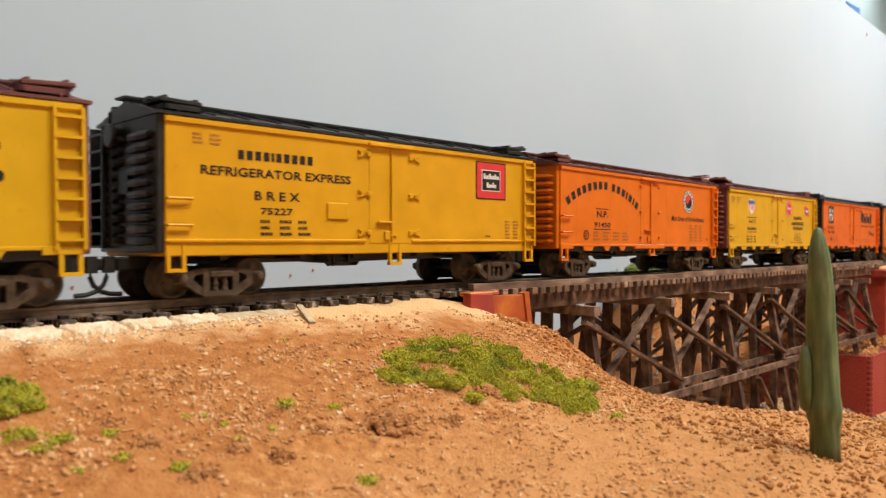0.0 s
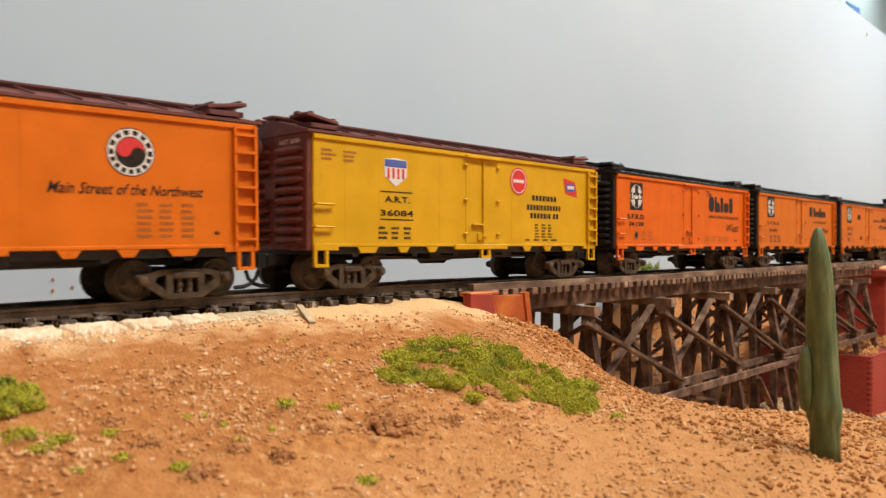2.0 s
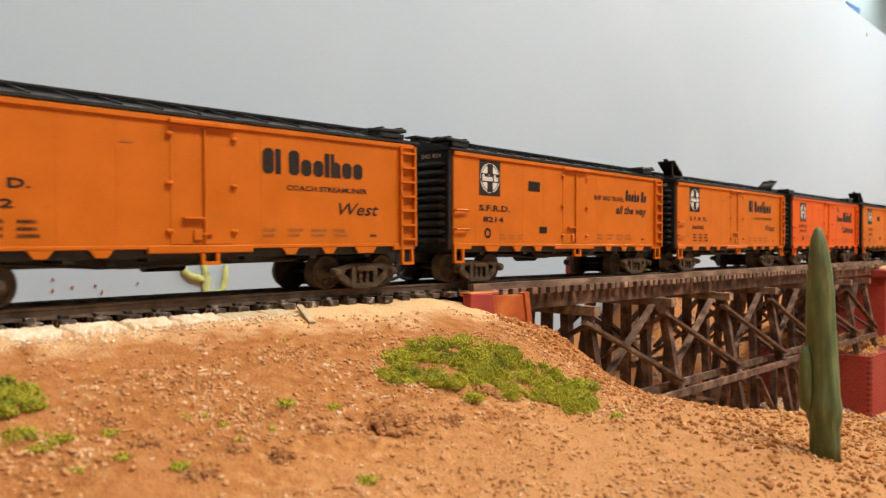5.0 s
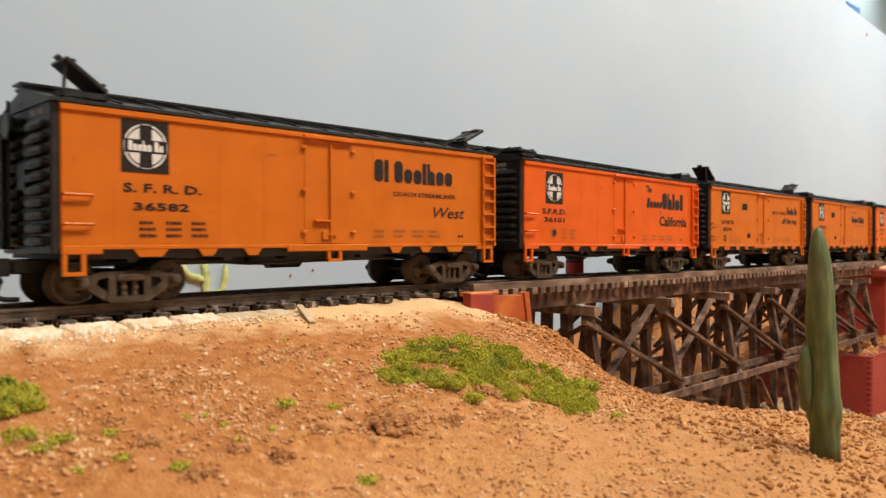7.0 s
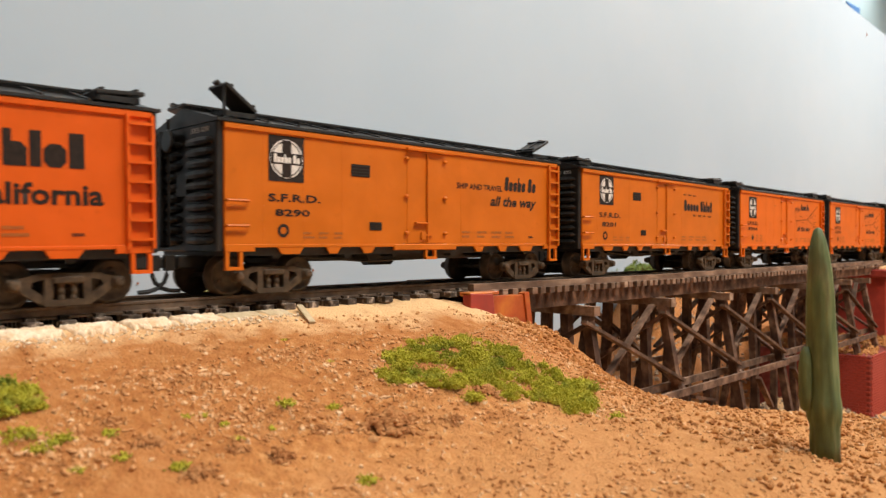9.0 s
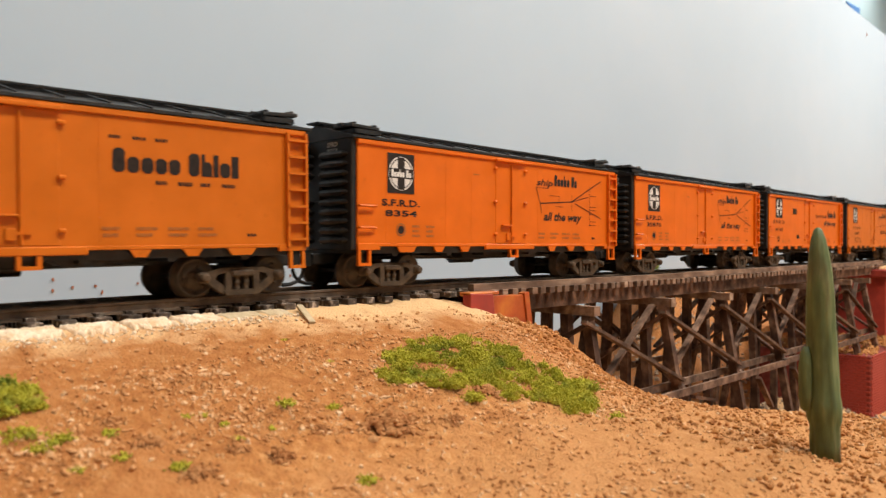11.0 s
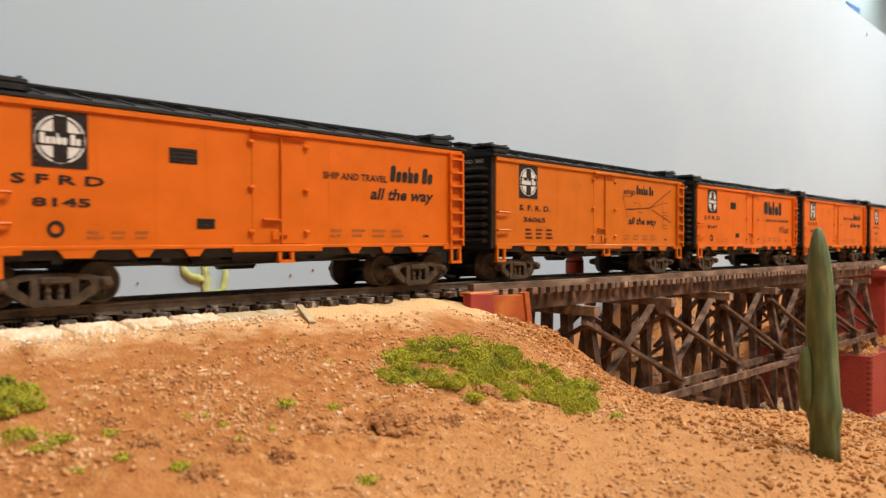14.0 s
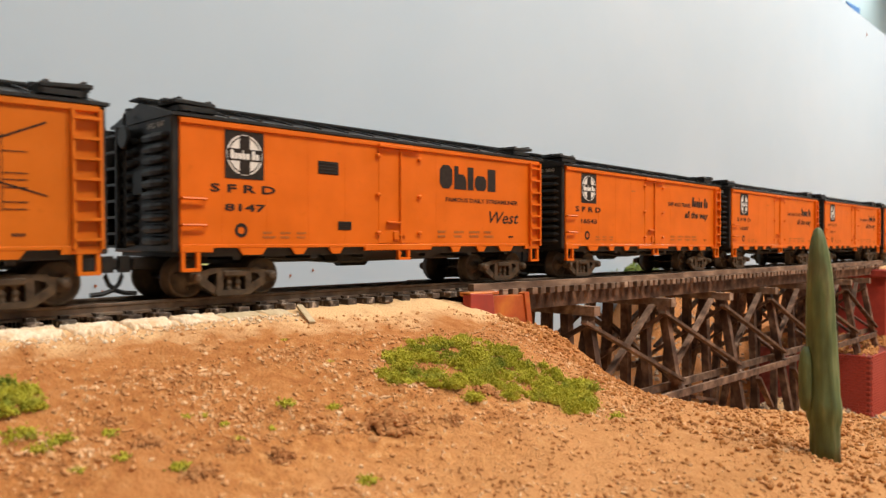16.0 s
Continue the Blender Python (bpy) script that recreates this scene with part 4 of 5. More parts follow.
def sideframe_mesh():
    """Cast side frame with its two windows and journal boxes; outer face at y = 0."""
    s = Shape()
    h = WHEELBASE / 2
    y0, y1 = 0.0, 0.0016
    z = WHEEL_R
    top = [(-h - 0.0010, z + 0.0013), (-h + 0.002, z + 0.0016), (-0.006, z + 0.0022), (0.006, z + 0.0022), (h - 0.002, z + 0.0016), (h + 0.0010, z + 0.0013)]
    low = [(h + 0.0010, z + 0.0001), (h - 0.0024, z + 0.0004), (0.0050, z + 0.0010), (-0.0050, z + 0.0010), (-h + 0.0024, z + 0.0004), (-h - 0.0010, z + 0.0001)]
    s.prism(top + low, y0, y1)
    for g in (-1, 1):
        s.prism([(g * (h - 0.0002), z + 0.0006), (g * (h - 0.0008), z - 0.0012), (g * 0.0046, z - 0.0043), (g * 0.0036, z - 0.0031), (g * (h - 0.0030), z - 0.0004), (g * (h - 0.0034), z + 0.0006)], y0, y1)
        s.prism([(g * 0.0030, z + 0.0014), (g * 0.0045, z + 0.0014), (g * 0.0047, z - 0.0036), (g * 0.0030, z - 0.0036)], y0 - 0.0002, y1)
        # journal box with its round lid
        s.soft_box(g * h - 0.0013, g * h + 0.0013, -0.0006, y1, z - 0.0013, z + 0.0013, 0.0004)
        s.lathe([(0.0, 0.0012), (-0.0009, 0.0011), (-0.0012, 0.0006)], (g * h, -0.0004, z), "Y", 14)
    s.prism([(-0.0052, z - 0.0031), (0.0052, z - 0.0031), (0.0044, z - 0.0044), (-0.0044, z - 0.0044)], y0 - 0.0003, y1)
    # coil springs and bolster end
    for x in (-0.0012, 0.0012):
        s.lathe([(-0.0016, 0.0008), (-0.0008, 0.0006), (0.0, 0.0008), (0.0008, 0.0006), (0.0016, 0.0008)], (x, 0.0006, z - 0.0014), "Z", 8)
    s.soft_box(-0.0030, 0.0030, -0.0006, 0.003, z + 0.0001, z + 0.0016, 0.0003)
    return s.mesh("sideframe")


def wheelset_mesh():
    s = Shape()
    for g in (-1, 1):
        prof = [(0.0070, 0.0054), (0.0077, 0.0054), (0.0079, 0.00485), (0.0099, 0.0047), (0.0100, 0.0041), (0.0095, 0.0037), (0.0093, 0.0018), (0.0102, 0.0013), (0.0103, 0.0004)]
        s.lathe([(g * a, r) for a, r in prof], (0, 0, 0), "Y", 30)
    s.lathe([(-0.0125, 0.0006), (0.0125, 0.0006)], (0, 0, 0), "Y", 10)
    # small cast lugs, so that the turning shows
    for g in (-1, 1):
        for k in range(3):
            a = 2 * math.pi * k / 3
            s.box(-0.0004, 0.0004, g * 0.0093 - 0.0003, g * 0.0093 + 0.0003, 0.0021, 0.0031, Matrix.Rotation(a, 4, "Y"))
    return s.mesh("wheelset", True)


def end_mesh(face):
    """Car end with pressed horizontal ribs; face = -1 or +1, outer plane at x = 0."""
    s = Shape()
    s.soft_box(-0.0006, 0.0014, 0.0006, CAR_W - 0.0006, 0.0108, 0.0418, 0.0003)
    prof = [(0.0418, 0.0022), (0.0418, CAR_W - 0.0022), (0.0459, YC + 0.001), (0.0459, YC - 0.001)]
    s.add([(-0.0006, y, z) for z, y in prof] + [(0.0014, y, z) for z, y in prof], [(0, 1, 2, 3), (7, 6, 5, 4), (0, 3, 7, 4), (1, 5, 6, 2), (2, 6, 7, 3)])
    if face > 0:
        s.v = [(-x, y, z) for x, y, z in s.v]
    return s.mesh("end_panel")


def rib_mesh(face):
    """One pressed rib of a car end, half the width of the car."""
    half = (YC - 0.0034) / 2
    s = Shape().rod([(-0.0006, -half, 0), (-0.0008, -half + 0.0014, 0), (-0.0009, 0, 0), (-0.0008, half - 0.0014, 0), (-0.0006, half, 0)], [0.0003, 0.0010, 0.00120, 0.0010, 0.0003], 8)
    if face > 0:
        s.v = [(-x, y, z) for x, y, z in s.v]
    return s.mesh("rib")


def end_ladder_mesh(face):
    """The two stiles of an end ladder, joined by the foot bar."""
    s = Shape().box(-0.0029, -0.0024, CAR_W - 0.0075, CAR_W, 0.0118, 0.0124)
    for y in (CAR_W - 0.0075, CAR_W - 0.0006):
        s.box(-0.0029, -0.0004, y, y + 0.0006, 0.0118, 0.0412)
    if face > 0:
        s.v = [(-x, y, z) for x, y, z in s.v]
    return s.mesh("end_ladder")


def rung_mesh(face):
    return Shape().box(face * 0.0024, face * 0.0030, CAR_W - 0.0072, CAR_W + 0.0002, 0, 0.0006).mesh("rung")


def brake_mesh():
    s = Shape()
    s.rod([(-0.0024, YC + 0.005, 0.012), (-0.0024, YC + 0.005, 0.044)], 0.0004)
    s.lathe([(-0.0031, 0.0026), (-0.0026, 0.0030), (-0.0021, 0.0026)], (0, YC + 0.005, 0.0385), "X", 14)
    s.box(-0.0016, -0.0006, YC - 0.0026, YC + 0.0026, 0.0245, 0.0300)
    return s.mesh("brake_wheel")


def roof_mesh():
    s = Shape()
    eave, ridge, over = 0.0416, 0.0457, 0.0006
    pr = [(-over, eave), (-over, eave + 0.0007), (0.002, eave + 0.0011), (YC, ridge + 0.0006), (CAR_W - 0.002, eave + 0.0011), (CAR_W + over, eave + 0.0007), (CAR_W + over, eave)]
    n = len(pr)
    v = [(x, y, z) for x in (-0.0010, CAR_L + 0.0010) for y, z in pr]
    s.add(v, [tuple(range(n)), tuple(range(2 * n - 1, n - 1, -1))] + [(k, (k + 1) % n, n + (k + 1) % n, n + k) for k in range(n)])
    # raised seams
    for k in range(15):
        x = 0.0045 + (CAR_L - 0.009) * k / 14
        for g in (0, 1):
            y0, y1 = (0.0006, YC - 0.003) if g == 0 else (CAR_W - 0.0006, YC + 0.003)
            s.beam((x, y0, eave + 0.0012), (x, y1, ridge + 0.0004), 0.0006, 0.0004)
    return s.mesh("roof")


def running_board_mesh():
    s = Shape()
    s.box(0.0, CAR_L, YC - 0.0022, YC + 0.0022, 0.0452, 0.0467)
    for k in range(3):
        y = YC - 0.0027 + 0.0019 * k
        s.box(-0.0022, CAR_L + 0.0022, y, y + 0.0016, 0.0466, 0.0471)
    return s.mesh("running_board")


def hatch_mesh():
    """Ice hatch lid with battens and bar; hinge line along x = 0, flat at z = 0."""
    s = Shape()
    s.soft_box(0.0, 0.0104, -0.0042, 0.0042, -0.0003, 0.0007, 0.0002)
    s.box(0.0010, 0.0018, -0.0040, 0.0040, 0.0008, 0.0012)
    s.box(0.0084, 0.0092, -0.0040, 0.0040, 0.0008, 0.0012)
    s.box(-0.0008, 0.0108, -0.0004, 0.0004, 0.0007, 0.0011)
    s.box(0.0104, 0.0114, -0.0010, 0.0010, 0.0002, 0.0009)
    return s.mesh("hatch")


def hatch_frame_mesh():
    s = Shape()
    s.box(-0.0004, 0.0092, -0.0042, -0.0034, -0.0012, 0.0)
    s.box(-0.0004, 0.0092, 0.0034, 0.0042, -0.0012, 0.0)
    s.box(-0.0004, 0.0006, -0.0042, 0.0042, -0.0012, 0.0)
    s.box(0.0082, 0.0092, -0.0042, 0.0042, -0.0012, 0.0)
    return s.mesh("hatch_frame")


def ladder_mesh():
    s = Shape()
    for x in (0.1288, 0.1342):
        s.box(x - 0.00035, x + 0.00035, -0.0011, 0.0001, 0.0118, 0.0406)
    for k in range(7):
        z = 0.0138 + 0.0248 * k / 6
        s.box(0.1288, 0.1342, -0.0013, -0.0006, z - 0.0003, z + 0.00035)
        s.box(0.1288, 0.1342, -0.0006, 0.0001, z - 0.0001, z + 0.0001)
    return s.mesh("ladder")


def grab_mesh():
    return Shape().rod([(0.0012, 0.0001, 0), (0.0012, -0.0010, 0), (0.0070, -0.0010, 0), (0.0070, 0.0001, 0)], 0.00035).mesh("grab_iron")


def step_mesh(low, wide):
    """Stirrup step hanging from the sill."""
    s = Shape()
    for x in (0, wide):
        s.box(x - 0.00045, x + 0.00045, -0.0003, 0.0006, low + 0.0002, 0.0125)
    s.box(-0.00045, wide + 0.00045, -0.0005, 0.0008, low, low + 0.0008)
    return s.mesh("stirrup_step")


def body_mesh(plain):
    """Car sides between the ends: walls with a sill line below; plain = straight sill."""
    s = Shape()
    low = 0.0100 if plain else 0.0118
    s.soft_box(0.0010, CAR_L - 0.0010, 0.0, CAR_W, low, 0.0417, 0.00025)
    for y0, y1 in ((-0.0005, 0.0004), (CAR_W - 0.0004, CAR_W + 0.0005)):
        s.soft_box(0.0009, CAR_L - 0.0009, y0, y1, 0.0400, 0.0414, 0.0002)
        if plain:
            s.soft_box(0.0009, 0.0585, y0, y1, 0.0131, 0.0139, 0.0002)
            s.soft_box(0.0760, CAR_L - 0.0009, y0, y1, 0.0131, 0.0139, 0.0002)
        else:
            s.soft_box(0.0009, CAR_L - 0.0009, y0 + 0.0002, y1 - 0.0002, 0.0118, 0.0126, 0.0001)
            for c, w in ((0.0195, 0.0052), (0.0330, 0.0024), (0.0448, 0.0024), (0.0915, 0.0024), (0.1035, 0.0024), (0.1160, 0.0052)):
                s.prism([(c - w / 2 - 0.0014, 0.0120), (c + w / 2 + 0.0014, 0.0120), (c + w / 2, 0.0101), (c - w / 2, 0.0101)], y0 + 0.0003, y1 - 0.0001)
            s.soft_box(0.0545, 0.0805, y0, y1, 0.0108, 0.0126, 0.0002)
            s.soft_box(0.0010, 0.0090, y0 + 0.0001, y1, 0.0108, 0.0126, 0.0001)
            s.soft_box(CAR_L - 0.0090, CAR_L - 0.0010, y0 + 0.0001, y1, 0.0108, 0.0126, 0.0001)
    # panel seams with rivets on the near side
    if not plain:
        for x in (0.0115, 0.0235, 0.0360, 0.0480, 0.0830):
            for k in range(22):
                z = 0.0138 + 0.0252 * k / 21
                s.soft_box(x - 0.00014, x + 0.00014, -0.00013, 0.0001, z - 0.00014, z + 0.00014, 0.00006)
    return s.mesh("body")


def door_mesh():
    s = Shape()
    s.soft_box(0.0598, 0.0673, -0.00012, 0.0004, 0.0128, 0.0398, 0.0001)
    s.soft_box(0.0675, 0.0752, -0.00012, 0.0004, 0.0128, 0.0398, 0.0001)
    return s.mesh("door")


def door_rod_mesh():
    return Shape().rod([(0.0680, -0.0004, 0.0130), (0.0680, -0.0004, 0.0392)], 0.0003).mesh("latch_rod")


def door_hood_mesh():
    return Shape().soft_box(0.0592, 0.0758, -0.0013, 0.0002, 0.0398, 0.0408, 0.0002).mesh("door_hood")


def hinge_mesh():
    return Shape().soft_box(-0.0008, 0.0008, -0.0009, 0.0, -0.0005, 0.0005, 0.0003).mesh("hinge")


def strap_hinge_mesh():
    s = Shape()
    s.box(-0.0004, 0.0030, -0.0005, 0.0, -0.0003, 0.0003)
    s.prism([(0.0006, 0.0001), (0.0036, 0.0011), (0.0038, 0.0007), (0.0010, -0.0002)], -0.0005, 0)
    s.prism([(0.0006, -0.0001), (0.0036, -0.0011), (0.0038, -0.0007), (0.0010, 0.0002)], -0.0005, 0)
    s.soft_box(-0.0008, 0.0006, -0.0007, 0, -0.0007, 0.0007, 0.0002)
    return s.mesh("hinge")


def latch_mesh():
    s = Shape()
    s.soft_box(0.0625, 0.0676, -0.0012, -0.0002, 0.0185, 0.0190, 0.0001)
    s.box(0.0668, 0.0700, -0.0007, -0.0002, 0.0150, 0.0155)
    s.soft_box(0.0652, 0.0672, -0.0006, -0.0002, 0.0138, 0.0162, 0.0001)
    return s.mesh("door_latch")


def underframe_mesh():
    s = Shape()
    s.box(0.004, CAR_L - 0.004, YC - 0.0035, YC + 0.0035, 0.0078, 0.0105)
    s.box(0.0012, CAR_L - 0.0012, 0.0008, CAR_W - 0.0008, 0.0098, 0.0121)
    return s.mesh("underframe")


UNDER_PARTS = {
    "valve_box": lambda: Shape().prism([(0.049, 0.010), (0.061, 0.010), (0.0590, 0.0074), (0.0510, 0.0074)], 0.006, 0.012),
    "brake_cylinder": lambda: Shape().rod([(0.064, YC + 0.008, 0.0082), (0.0745, YC + 0.008, 0.0082)], 0.0024, 10),
    "reservoir": lambda: Shape().prism([(0.074, 0.010), (0.088, 0.010), (0.0850, 0.0082), (0.0770, 0.0082)], 0.0035, 0.008),
    "brake_rod": lambda: Shape().rod([(0.025, 0.004, 0.0093), (0.046, 0.004, 0.0078), (0.095, 0.004, 0.0086)], 0.0003),
}


def coupler_mesh(face):
    s = Shape()
    s.soft_box(-0.0040, 0.008, YC - 0.0030, YC + 0.0030, 0.0066, 0.0098, 0.0004)
    s.soft_box(-0.0098, -0.0036, YC - 0.0012, YC + 0.0014, 0.0068, 0.0094, 0.0004)
    s.prism([(-0.0068, 0.0062), (-0.0044, 0.0062), (-0.0044, 0.0100), (-0.0068, 0.0100)], YC - 0.0024, YC - 0.0008)
    if face > 0:
        s.v = [(-x, y, z) for x, y, z in s.v]
    return s.mesh("coupler")


def hose_mesh(face):
    """Curved uncoupling pin under the coupler."""
    pts = [(-0.0092, 0.0070), (-0.0093, 0.0052), (-0.0086, 0.0034), (-0.0070, 0.0020), (-0.0048, 0.0013), (-0.0022, 0.0012)]
    s = Shape().rod([(x, YC - 0.0006, z) for x, z in pts], 0.00055, 8)
    if face > 0:
        s.v = [(-x, y, z) for x, y, z in s.v]
    return s.mesh("coupler_pin")


def decal(car, name, shape, mat, lift=1, label=""):
    ob = part(name, shape, mat, car, label)
    ob.location = (0, -0.00006 - 0.00004 * lift, 0)
    return ob


def box_emblem(car, cx, cz=0.0336, s=1.0):
    """Round cross emblem in a black square."""
    h = 0.0053 * s
    decal(car, "emblem", rect(cx - h, cx + h, cz - 1.08 * h, cz + 1.08 * h), M_INK, 1, "black square emblem with a white ring and cross")
    decal(car, "emblem_disc", disc(cx, cz, h * 0.92, 0), M_WHITE, 2)
    cross = Shape()
    for k, (p, q, r, t) in enumerate(((-0.26, 0.26, -0.88, 0.88), (-0.88, 0.88, -0.27, 0.27))):
        yy = -0.000004 * k
        cross.add([(cx + p * h, yy, cz + r * h), (cx + q * h, yy, cz + r * h), (cx + q * h, yy, cz + t * h), (cx + p * h, yy, cz + t * h)], [(0, 1, 2, 3)])
    decal(car, "emblem_cross", cross, M_INK, 3)
    decal(car, "emblem_ring", disc(cx, cz, h * 0.84, h * 0.78), M_INK, 3.3)
    band = blocks("Xxxhx Xx", cx - 0.74 * h, cx + 0.74 * h, cz - 0.20 * h, cz + 0.22 * h)
    for ring in band.f:
        decal(car, "emblem_block", Shape().add([band.v[k] for k in ring], [tuple(range(len(ring)))]), M_WHITE, 4)


def words(car, body, x0, x1, z0, z1, shear=0.0, bold=0.0, mat=None):
    decal(car, "lettering", outline_text(body, x0, x1, z0, z1, shear, bold), mat or M_INK, 1)


def mark(car, pattern, x0, x1, z0, z1, slant=0.0, fill=0.84, arch=None, mat=None):
    whole = blocks(pattern, x0, x1, z0, z1, slant, fill, arch)
    for ring in whole.f:
        decal(car, "mark_block", Shape().add([whole.v[k] for k in ring], [tuple(range(len(ring)))]), mat or M_INK, 1)


def small_print(car, x0, x1, z0, z1, rows, cols, pale=True, seed=1):
    decal(car, "small_print", bars(x0, x1, z0, z1, rows, cols, seed=seed), M_PALEINK if pale else M_INK, 1)


def end_lettering(car, *rows):
    """White lettering high on the end of the car: rows of (text, from, to, height)."""
    for body, y0, y1, z in rows:
        ob = part("end_lettering", outline_text(body, -y1, -y0, z, z + 0.0013, 0, 0.02), M_WHITE, car)
        ob.matrix_basis = pose(-0.00072, 0, 0, 0, 0, -90)


KINDS = {"tight": (0.0172, -0.0074, 0.0076, 0.0243, -0.0062, 0.0065, 0.0213, "S.F.R.D."), "wide": (0.0184, -0.0050, 0.0130, 0.0250, -0.0028, 0.0100, 0.0210, "S. F. R. D."),
         "louvre": (0.0183, -0.0054, 0.0105, 0.0242, -0.0034, 0.0071, 0.0205, "S.F.R.D."), "spread": (0.0163, -0.0091, 0.0086, 0.0259, -0.0054, 0.0058, 0.0214, "S F R D")}


def weight_data(car, number, kind, dots, shift=0.0):
    cx, a, b, z, p, q, w, mark = KINDS[kind]
    cx += shift
    box_emblem(car, cx, 0.0328 if kind == "tight" else 0.0340)
    words(car, mark, cx + a, cx + b, z - 0.0010, z + 0.0010, 0, 0.028)
    words(car, number, cx + p, cx + q, w - 0.0009, w + 0.0009, 0, 0.028)
    if dots:
        decal(car, "round_stencil", disc(cx, 0.0166, 0.0012), M_INK, 1)
        decal(car, "round_stencil", disc(cx, 0.0166, 0.0019, 0.0015), M_PALEINK, 1)
        small_print(car, cx + 0.0045, cx + 0.0160, 0.0142, 0.0184, 3, 2)
    elif kind == "wide":
        small_print(car, cx - 0.0015, cx + 0.0165, 0.0140, 0.0182, 3, 3, False)
    else:
        decal(car, "round_stencil", disc(cx - 0.001, 0.0160, 0.0017, 0.0009), M_INK, 1)
        small_print(car, cx + 0.0050, cx + 0.0200, 0.0138, 0.0160, 2, 3)


def route_map(car):
    """The rail map with its lines."""
    s = Shape()
    w = 0.00024

    def line(a, b, k=1.0):
        a, b = Vector((a[0], 0, a[1])), Vector((b[0], 0, b[1]))
        d = (b - a).normalized()
        n = Vector((-d.z, 0, d.x)) * w * k / 2
        yy = Vector((0, -0.000002 * (len(s.f) % 20), 0))
        s.add([p + yy for p in (a - n, b - n, b + n, a + n)], [(0, 1, 2, 3)])

    line((0.0845, 0.0270), (0.1040, 0.0283), 1.6)
    line((0.1040, 0.0283), (0.1240, 0.0371), 1.6)
    line((0.1040, 0.0283), (0.1150, 0.0305))
    line((0.1060, 0.0278), (0.1240, 0.0225), 1.3)
    line((0.0845, 0.0270), (0.0820, 0.0325))
    line((0.0820, 0.0325), (0.0890, 0.0325), 0.7)
    line((0.0845, 0.0270), (0.0852, 0.0236))
    line((0.0960, 0.0278), (0.0960, 0.0300), 0.7)
    line((0.0900, 0.0300), (0.0960, 0.0300), 0.7)
    line((0.0940, 0.0262), (0.0985, 0.0262), 0.7)
    line((0.1040, 0.0250), (0.1040, 0.0310), 0.7)
    line((0.1160, 0.0195), (0.1160, 0.0345), 0.7)
    for z in (0.0198, 0.0212, 0.0240, 0.0255, 0.0268, 0.0310):
        line((0.1160, z), (0.1205, z), 0.8)
    decal(car, "route_map", s, M_INK, 1)


def vents(car):
    for x0, x1, z0, z1 in ((0.0390, 0.0457, 0.0310, 0.0344), (0.0455, 0.0500, 0.0164, 0.0187)):
        ob = decal(car, "louvre", rect(x0, x1, z0, z1), M_INK, 1)
        s = Shape()
        for k in range(4):
            z = z0 + (z1 - z0) * (k + 0.5) / 4
            s.box(x0, x1, -0.00012, 0, z - 0.00008, z + 0.00008)
        part("louvre_slats", s, M_UNDER, ob)


def right_print(car):
    small_print(car, 0.0835, 0.1120, 0.0142, 0.0170, 2, 4)
    small_print(car, 0.1175, 0.1225, 0.0142, 0.0155, 1, 1, False)


def style_slogan(car):
    words(car, "SHIP AND TRAVEL", 0.0810, 0.1034, 0.0299, 0.0318, 0, 0.02)
    mark(car, "Xxxhx Xx", 0.1042, 0.1215, 0.0303, 0.0350, 0.12)
    words(car, "all the way", 0.0971, 0.1220, 0.0240, 0.0283, 0.25, 0.03)
    right_print(car)


def style_map(car):
    words(car, "ship", 0.0822, 0.0920, 0.0326, 0.0356, 0.25, 0.02)
    mark(car, "Xxxhx Xx", 0.0927, 0.1075, 0.0336, 0.0376, 0.05)
    words(car, "all the way", 0.0865, 0.1106, 0.0200, 0.0240, 0.25, 0.03)
    route_map(car)
    right_print(car)


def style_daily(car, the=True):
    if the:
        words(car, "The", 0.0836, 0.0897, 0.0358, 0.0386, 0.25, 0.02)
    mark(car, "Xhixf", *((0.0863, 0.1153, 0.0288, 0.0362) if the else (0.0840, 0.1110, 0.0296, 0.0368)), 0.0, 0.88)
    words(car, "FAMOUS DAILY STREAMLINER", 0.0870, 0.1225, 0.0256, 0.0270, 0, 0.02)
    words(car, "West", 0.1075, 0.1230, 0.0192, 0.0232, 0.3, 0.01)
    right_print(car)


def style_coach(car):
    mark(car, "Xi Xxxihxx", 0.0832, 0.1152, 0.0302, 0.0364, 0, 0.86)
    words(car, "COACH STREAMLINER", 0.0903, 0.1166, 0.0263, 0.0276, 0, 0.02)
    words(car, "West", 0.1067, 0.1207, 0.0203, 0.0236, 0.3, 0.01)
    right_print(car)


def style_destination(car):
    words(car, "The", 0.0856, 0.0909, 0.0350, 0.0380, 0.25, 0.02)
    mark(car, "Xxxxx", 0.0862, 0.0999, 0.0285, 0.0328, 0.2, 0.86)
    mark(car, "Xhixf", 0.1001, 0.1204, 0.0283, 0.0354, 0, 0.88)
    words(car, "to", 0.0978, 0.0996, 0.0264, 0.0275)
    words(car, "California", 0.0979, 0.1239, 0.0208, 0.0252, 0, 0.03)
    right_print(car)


def style_train_name(car):
    mark(car, "Xxxxx Xhixf", 0.0855, 0.1155, 0.0283, 0.0334, 0, 0.86)
    small_print(car, 0.0850, 0.1000, 0.0350, 0.0364, 1, 3, False)
    small_print(car, 0.0950, 0.1160, 0.0255, 0.0272, 1, 4, False)
    right_print(car)


